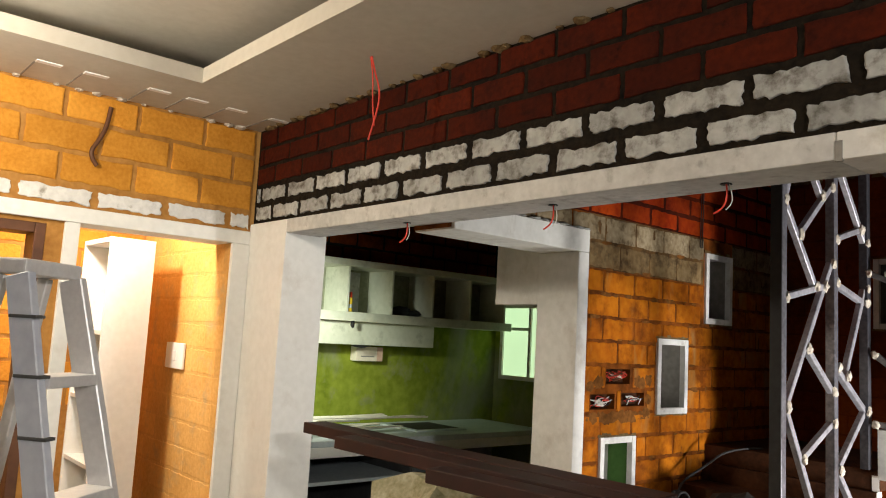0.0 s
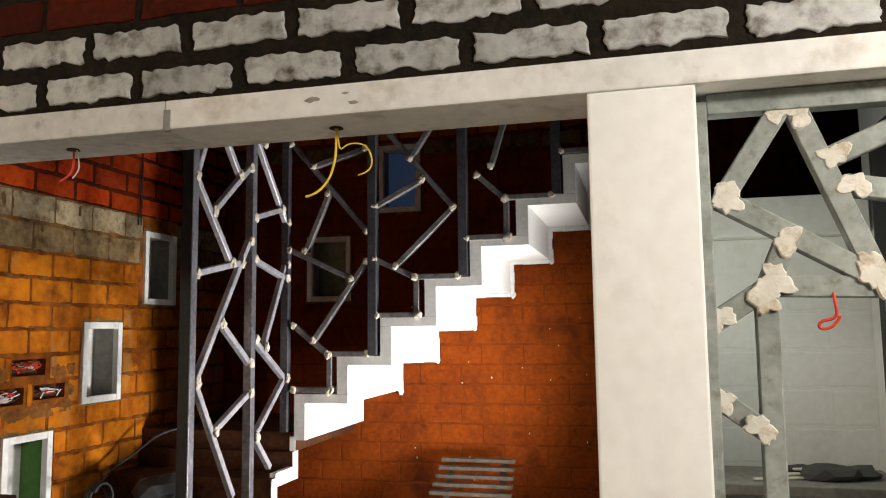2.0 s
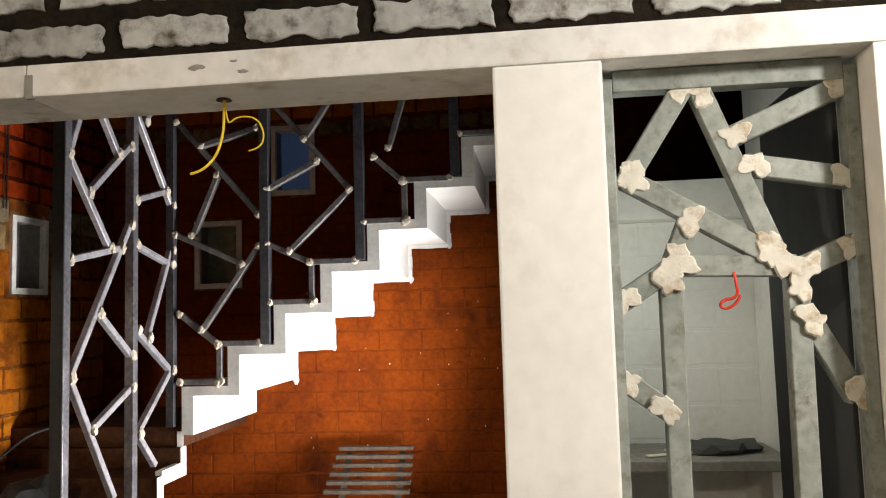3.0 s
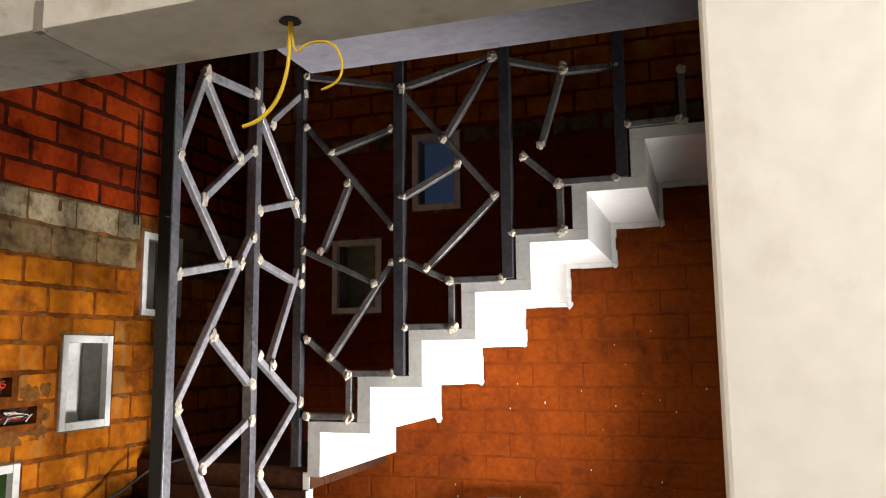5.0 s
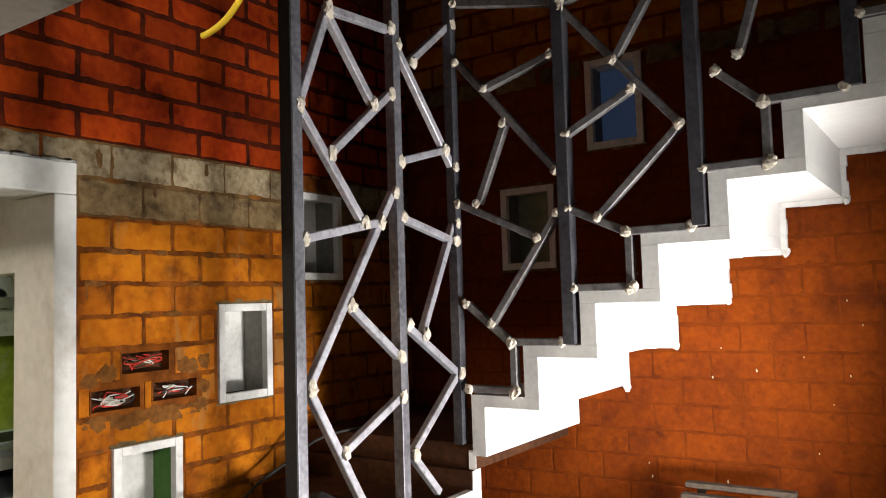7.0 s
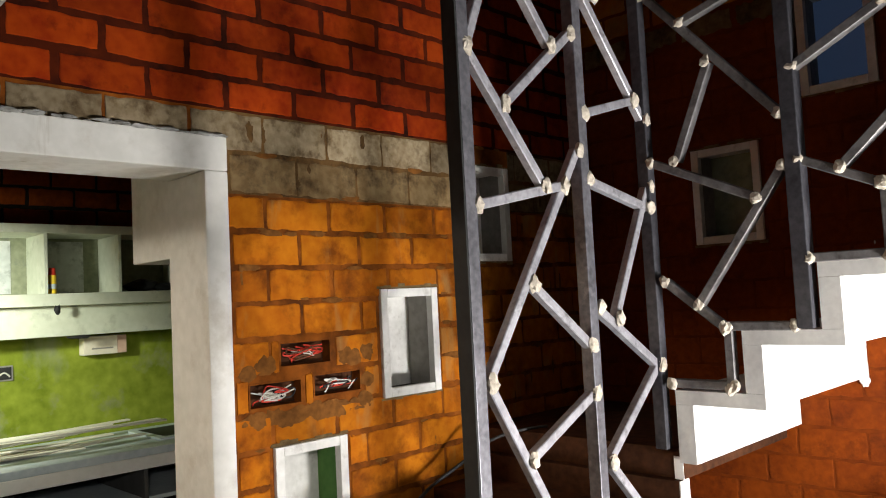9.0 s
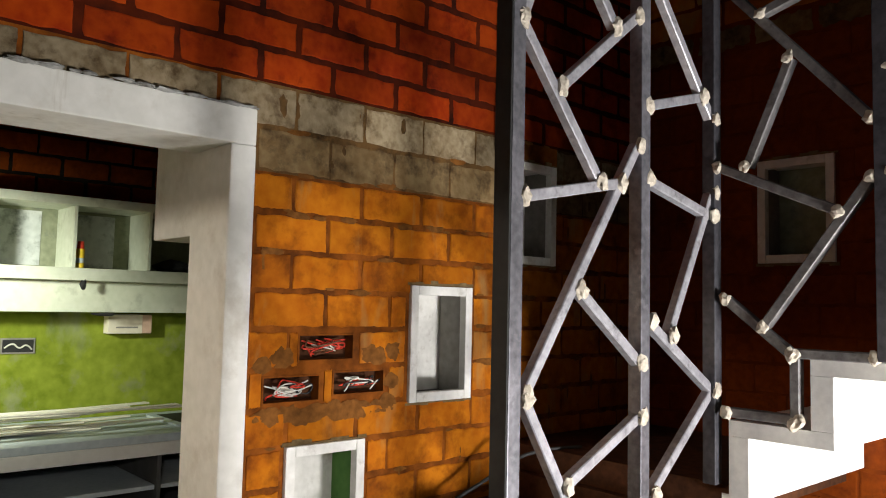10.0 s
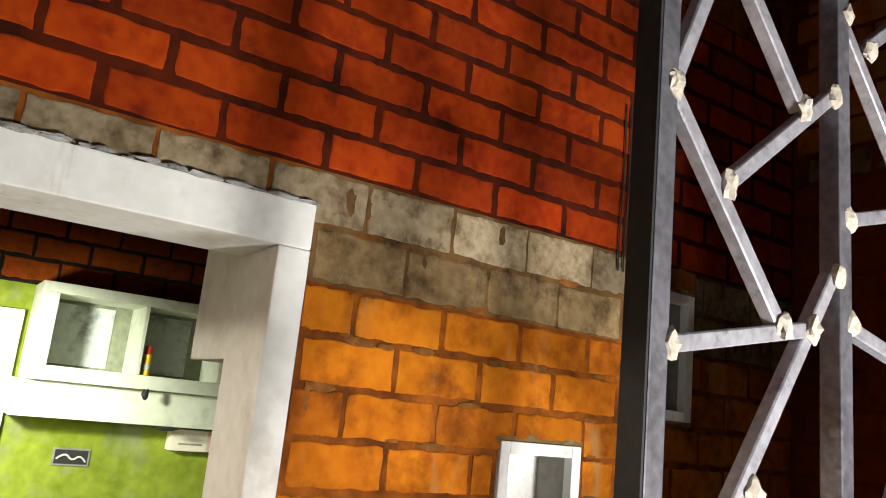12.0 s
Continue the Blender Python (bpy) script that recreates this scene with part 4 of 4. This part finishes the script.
part("button", box(bmesh.new(), -3.87, -3.81, -0.148, -0.1435, 1.26, 1.32, 0.002), SOFFIT, plate)
door = empty("door_frame")
tagged(door, "dark brown timber door frame in a block wall", "door frame", kind="structure")
part("jamb", box(bmesh.new(), -3.41, -3.23, -1.15, -1.1, GROUND, 1.95, 0.004), BROWN_FRAME, door)
part("jamb", box(bmesh.new(), -3.41, -3.23, -2.6, -2.55, GROUND, 1.95, 0.004), BROWN_FRAME, door)
part("head", box(bmesh.new(), -3.41, -3.23, -2.549, -1.151, 1.9, 1.95, 0.004), BROWN_FRAME, door)


# ---- step ladder ----
def step_ladder():
    ob = empty("step_ladder", (-1.328, -1.548, GROUND))
    tagged(ob, "aluminium folding step ladder with worn side rails", "ladder")
    h = 1.76
    part("cap", box(bmesh.new(), -0.06, 0.05, -0.11, 0.11, h - 0.04, h, 0.006), ALUMINIUM, ob)
    for s in (-1, 1):
        part("front_rail", beam_between(bmesh.new(), (0.48, 0.17 * s, 0), (0.03, 0.1 * s, h - 0.041), 0.028, 0.07, (1, 0, 0.26)), BLUE if s < 0 else ALUMINIUM, ob)
        part("rear_rail", beam_between(bmesh.new(), (-0.38, 0.15 * s, 0), (-0.04, 0.08 * s, h - 0.041), 0.025, 0.035, (1, 0, -0.15)), ALUMINIUM, ob)
    for k in range(1, 12):
        f = k / 12
        x, y = 0.48 - 0.45 * f, -0.17 + 0.07 * f
        part("band", box(bmesh.new(), x - 0.04, x + 0.04, y - 0.017, y + 0.017, h * f - 0.004, h * f + 0.004, 0.001), GREY_SHEET, ob)
    for k in range(1, 6):
        f = k / 6
        x, w = 0.48 - 0.45 * f, 0.17 - 0.07 * f - 0.016
        part("step", box(bmesh.new(), x - 0.05, x + 0.04, -w, w, h * f - 0.03, h * f, 0.004), ALUMINIUM, ob)
    for f in (0.3, 0.62):
        x, w = -0.38 + 0.34 * f, 0.15 - 0.07 * f - 0.013
        part("brace", box(bmesh.new(), x - 0.012, x + 0.012, -w, w, h * f - 0.015, h * f + 0.015, 0.003), ALUMINIUM, ob)
    ob.rotation_euler = (0, 0, radians(38))


step_ladder()

# ---- timber on sacks ----
for i, (x, y, z, s) in enumerate(((-1.24, -0.12, 0.835, 1), (-0.64, -0.15, 0.835, 2), (-1.22, -0.12, 0.51, 3), (-0.62, -0.15, 0.51, 4), (-1.25, -0.12, 0.19, 5), (-0.65, -0.12, 0.19, 6), (-1.22, -0.12, -0.02, 7), (-0.62, -0.15, -0.02, 8))):
    tagged(part("sack", lump(bmesh.new(), (x, y, z), 0.2, s, (1.55, 1.0, 0.85)), SACK if (SACK := bpy.data.materials.get("olive_sack")) else material("olive_sack", (0.2, 0.19, 0.1), (0.42, 0.4, 0.3), 0.9, 60, 8, 0.6)), "dusty olive woven sack in a heap", "sack", "heap of sacks")
for i, (a, b, y, z, w) in enumerate(((-2.34, -0.42, -0.02, 1.03, 0.13), (-1.86, -0.4, -0.165, 1.032, 0.11), (-1.12, -0.36, -0.285, 1.028, 0.1))):
    bm = beam_between(bmesh.new(), (a, y, z), (b, y + 0.07, z), w, 0.05, (0, 0, 1))
    tagged(part("timber_plank", bm, WOOD), "dark red polished timber plank lying on sacks", "plank", "dark timber planks")

# ---- things under and beside the stairs ----
rack = empty("slatted_pallet")
tagged(rack, "dark wooden slatted pallet leaning on the wall", "pallet")
for k in range(14):
    f = k / 14
    part("slat", box(bmesh.new(), 0.0 - 0.01 * k, 0.47, 3.14 - 0.55 * f, 3.19 - 0.55 * f, 0.66 - 0.62 * f, 0.683 - 0.62 * f, 0.003), SLAT if (SLAT := bpy.data.materials.get("grey_slat")) else material("grey_slat", (0.05, 0.038, 0.028), (0.1, 0.078, 0.06), 0.85, 30, 5, 0.3), rack)
for x in (0.06, 0.4):
    part("rail", beam_between(bmesh.new(), (x, 3.19, 0.64), (x, 2.45, GROUND + 0.01), 0.04, 0.03, (0, 0.7, 0.7)), SLAT, rack)
tagged(part("black_sack", lump(lump(bmesh.new(), (-1.3, 1.78, 0.5), 0.16, 31, (1.1, 1.0, 0.9)), (-1.25, 1.98, 0.66), 0.13, 33, (1, 1.1, 0.8)), BLACK), "black plastic sack lying on the lower steps", "sack")
coil = []
for k in range(40):
    a = k * 0.55
    coil.append((-1.43 + 0.0012 * k, 1.7 + 0.085 * math.cos(a), 0.66 + 0.09 * math.sin(a)))
coil += [(-1.5, 1.84, 0.72), (-1.56, 1.99, 0.76), (-1.52, 2.15, 0.83), (-1.45, 2.3, 0.94), (-1.35, 2.5, 0.94)]
tagged(wire("black_hose", coil, 0.007, BLACK), "coiled black hose beside the lower steps", "hose")

# ---- block courses ----
def pick_beam(u, z, row):
    return (RAGGED_BLOCKS, WASHED, 0.022) if row < 2 else (SMOOTH_BLOCKS, RED, 0.013)


lay(beam_wall, "y", 0.008, -1, -3.2, 3.2, rows(2.097, 2.657, 0.118), 0.30, 0.0, pick_beam, seed=3)


def pick_c(u, z, row):
    if z > 2.21:
        return WORN_BLOCKS, DIM_RED, 0.012
    if z > 2.06:
        return WORN_BLOCKS, CEMENT_LIGHT, 0.001
    if z > 1.91:
        return WORN_BLOCKS, CEMENT, 0.0
    return WORN_BLOCKS, ORANGE, 0.007


tagged(block("wall_kitchen_upper_bed", -1.6748, -1.6728, 0.21, REAR - 0.003, 2.214, 3.27, MORTAR_RED, None, 0), "dark mortar bed behind blocks reddened for dim light", "wall", kind="structure")
for a, b in ((1.191, 2.36), (2.716, REAR - 0.003)):
    tagged(block("wall_kitchen_band_bed", -1.6748, -1.6728, a, b, 1.917, 2.2135, MORTAR_BAND, None, 0), "dark damp mortar bed behind cement-smeared blocks", "wall", kind="structure")
grow = 0.014
C_HOLES = [(a - grow, b + grow, c - grow, d + grow) for a, b, c, d in NICHES_C] + BOXES + [(0.0, 1.19, GROUND, 2.113)]
C_ROWS = [(1.916 - 0.13 * (k + 1), 1.916 - 0.13 * k) for k in range(15, -1, -1)] + [(1.916, 2.064), (2.064, 2.212)] + [(2.212 + 0.118 * k, 2.33 + 0.118 * k) for k in range(9)]
lay(wall_c, "x", -1.675, 1, 0.22, REAR - 0.003, C_ROWS, 0.284, 1.2, pick_c, C_HOLES, proud=0.0045, seed=4)


def pick_d(u, z, row):
    if 2.68 < z < 2.86:
        return RAGGED_BLOCKS, CEMENT, 0.012
    return WORN_BLOCKS, (SLURRY if z < 2.86 else ORANGE), 0.0 if z < 2.86 else 0.006


D_HOLES = [(a - grow, b + grow, c - grow, d + grow) for a, b, c, d in NICHES_D]
D_ROWS = [(0.226 + 0.13 * k, 0.356 + 0.13 * k) for k in range(26)]
lay(wall_d, "y", REAR, -1, -1.66, 1.24, D_ROWS, 0.284, -0.05, pick_d, D_HOLES, proud=0.0025, seed=5)


def pick_a(u, z, row):
    return (RAGGED_BLOCKS, WASHED_BRIGHT, 0.018) if row == 0 else (SMOOTH_BLOCKS, YELLOW, 0.014)


lay(wall_side, "x", -3.228, 1, -2.6, -0.014, [(2.052, 2.165)] + rows(2.165, 2.657, 0.164), 0.37, -0.15, pick_a, seed=6)
lay(part_wall, "y", -0.118, -1, -4.6, -3.234, rows(0.3, 2.1, 0.15), 0.33, -3.3, lambda u, z, r: (WORN_BLOCKS, PASSAGE, 0.0), proud=0.0015, seed=7)

lay(side_back, "y", 2.6, -1, 1.5, 2.398, rows(0.79, 1.95, 0.19), 0.38, 0.1, lambda u, z, r: (SMOOTH_BLOCKS, PLASTER, 0.004), proud=0.002, seed=10)
kitchen_top = tagged(block("wall_kitchen_top", -4.62, -4.61, 0.25, 3.455, 2.088, 2.655, MORTAR, None, 0), "bare red block wall above kitchen cabinets", "wall", kind="structure")
lay(kitchen_top, "x", -4.61, 1, 0.4, 3.4, rows(2.1, 2.63, 0.118), 0.29, 0.1, lambda u, z, r: (SMOOTH_BLOCKS, SLURRY, 0.012), seed=8)
lay(passage_back, "x", -4.63, 1, -2.4, -0.12, rows(0.9, 2.4, 0.15), 0.35, -0.2, lambda u, z, r: (SMOOTH_BLOCKS, YELLOW, 0.01), seed=9)


# ---- smears and drips on the walls ----
def smears(name, count, place, low, high, squash, mat, label, seed):
    rng = random.Random(seed)
    bm = bmesh.new()
    for i in range(count):
        lump(bm, place(rng), rng.uniform(low, high), seed + i, squash)
    tagged(part(name, bm, mat), label, "stain", kind="stuff")


LEVELS = [r[0] for r in C_ROWS if 0.6 < r[0] < 2.3]


def clear_of_holes(y, z):
    return not any(h[0] - 0.02 < y < h[1] + 0.02 and h[2] - 0.02 < z < h[3] + 0.02 for h in C_HOLES)


def on_joint(rng):
    while True:
        y, z = rng.uniform(1.21, 3.2), rng.choice(LEVELS) + rng.uniform(-0.012, 0.012)
        if clear_of_holes(y, z):
            return -1.6715, y, z


def in_band(rng):
    while True:
        y, z = rng.uniform(1.22, 3.2), rng.uniform(1.9, 2.2)
        if clear_of_holes(y, z) and clear_of_holes(y - 0.04, z) and clear_of_holes(y + 0.04, z):
            return -1.671, y, z


def down_wall(rng):
    while True:
        y, z = rng.uniform(1.22, 3.2), rng.uniform(0.7, 1.9)
        if clear_of_holes(y, z):
            return -1.6715, y, z


def round_boxes(rng):
    while True:
        y, z = rng.uniform(1.23, 1.79), rng.uniform(1.1, 1.33)
        if not any(a - 0.03 < y < b + 0.03 and c - 0.03 < z < d + 0.03 for a, b, c, d in BOXES):
            return -1.6712, y, z


smears("cement_round_boxes", 60, round_boxes, 0.014, 0.034, (0.06, 1.2, 1.0), SMEAR, "brown-grey cement smeared round the open switch boxes", 900)
smears("mortar_smears", 70, on_joint, 0.008, 0.024, (0.07, 1.9, 0.55), SMEAR, "dark mortar smears along the block joints", 100)
smears("cement_smears", 12, in_band, 0.01, 0.024, (0.08, 0.7, 1.7), MORTAR_BAND, "dark damp mortar drips on a grey block course", 300)
smears("wall_drips", 18, down_wall, 0.008, 0.02, (0.1, 0.5, 2.4), SMEAR, "dark drips down a block wall", 500)
smears("plaster_specks", 24, lambda rng: (rng.uniform(-0.5, 1.2), REAR - 0.004, rng.uniform(0.4, 1.7)), 0.0015, 0.004, (1.0, 0.3, 2.0), PUTTY, "pale plaster specks on the rear wall", 700)
smears("head_crust", 34, lambda rng: (-1.662 + rng.uniform(0, 0.006), rng.uniform(0.25, 1.19), 2.113 + rng.uniform(0, 0.008)), 0.006, 0.016, (0.8, 2.2, 0.5), WASHED, "crusted cement along the top of a frame", 1100)
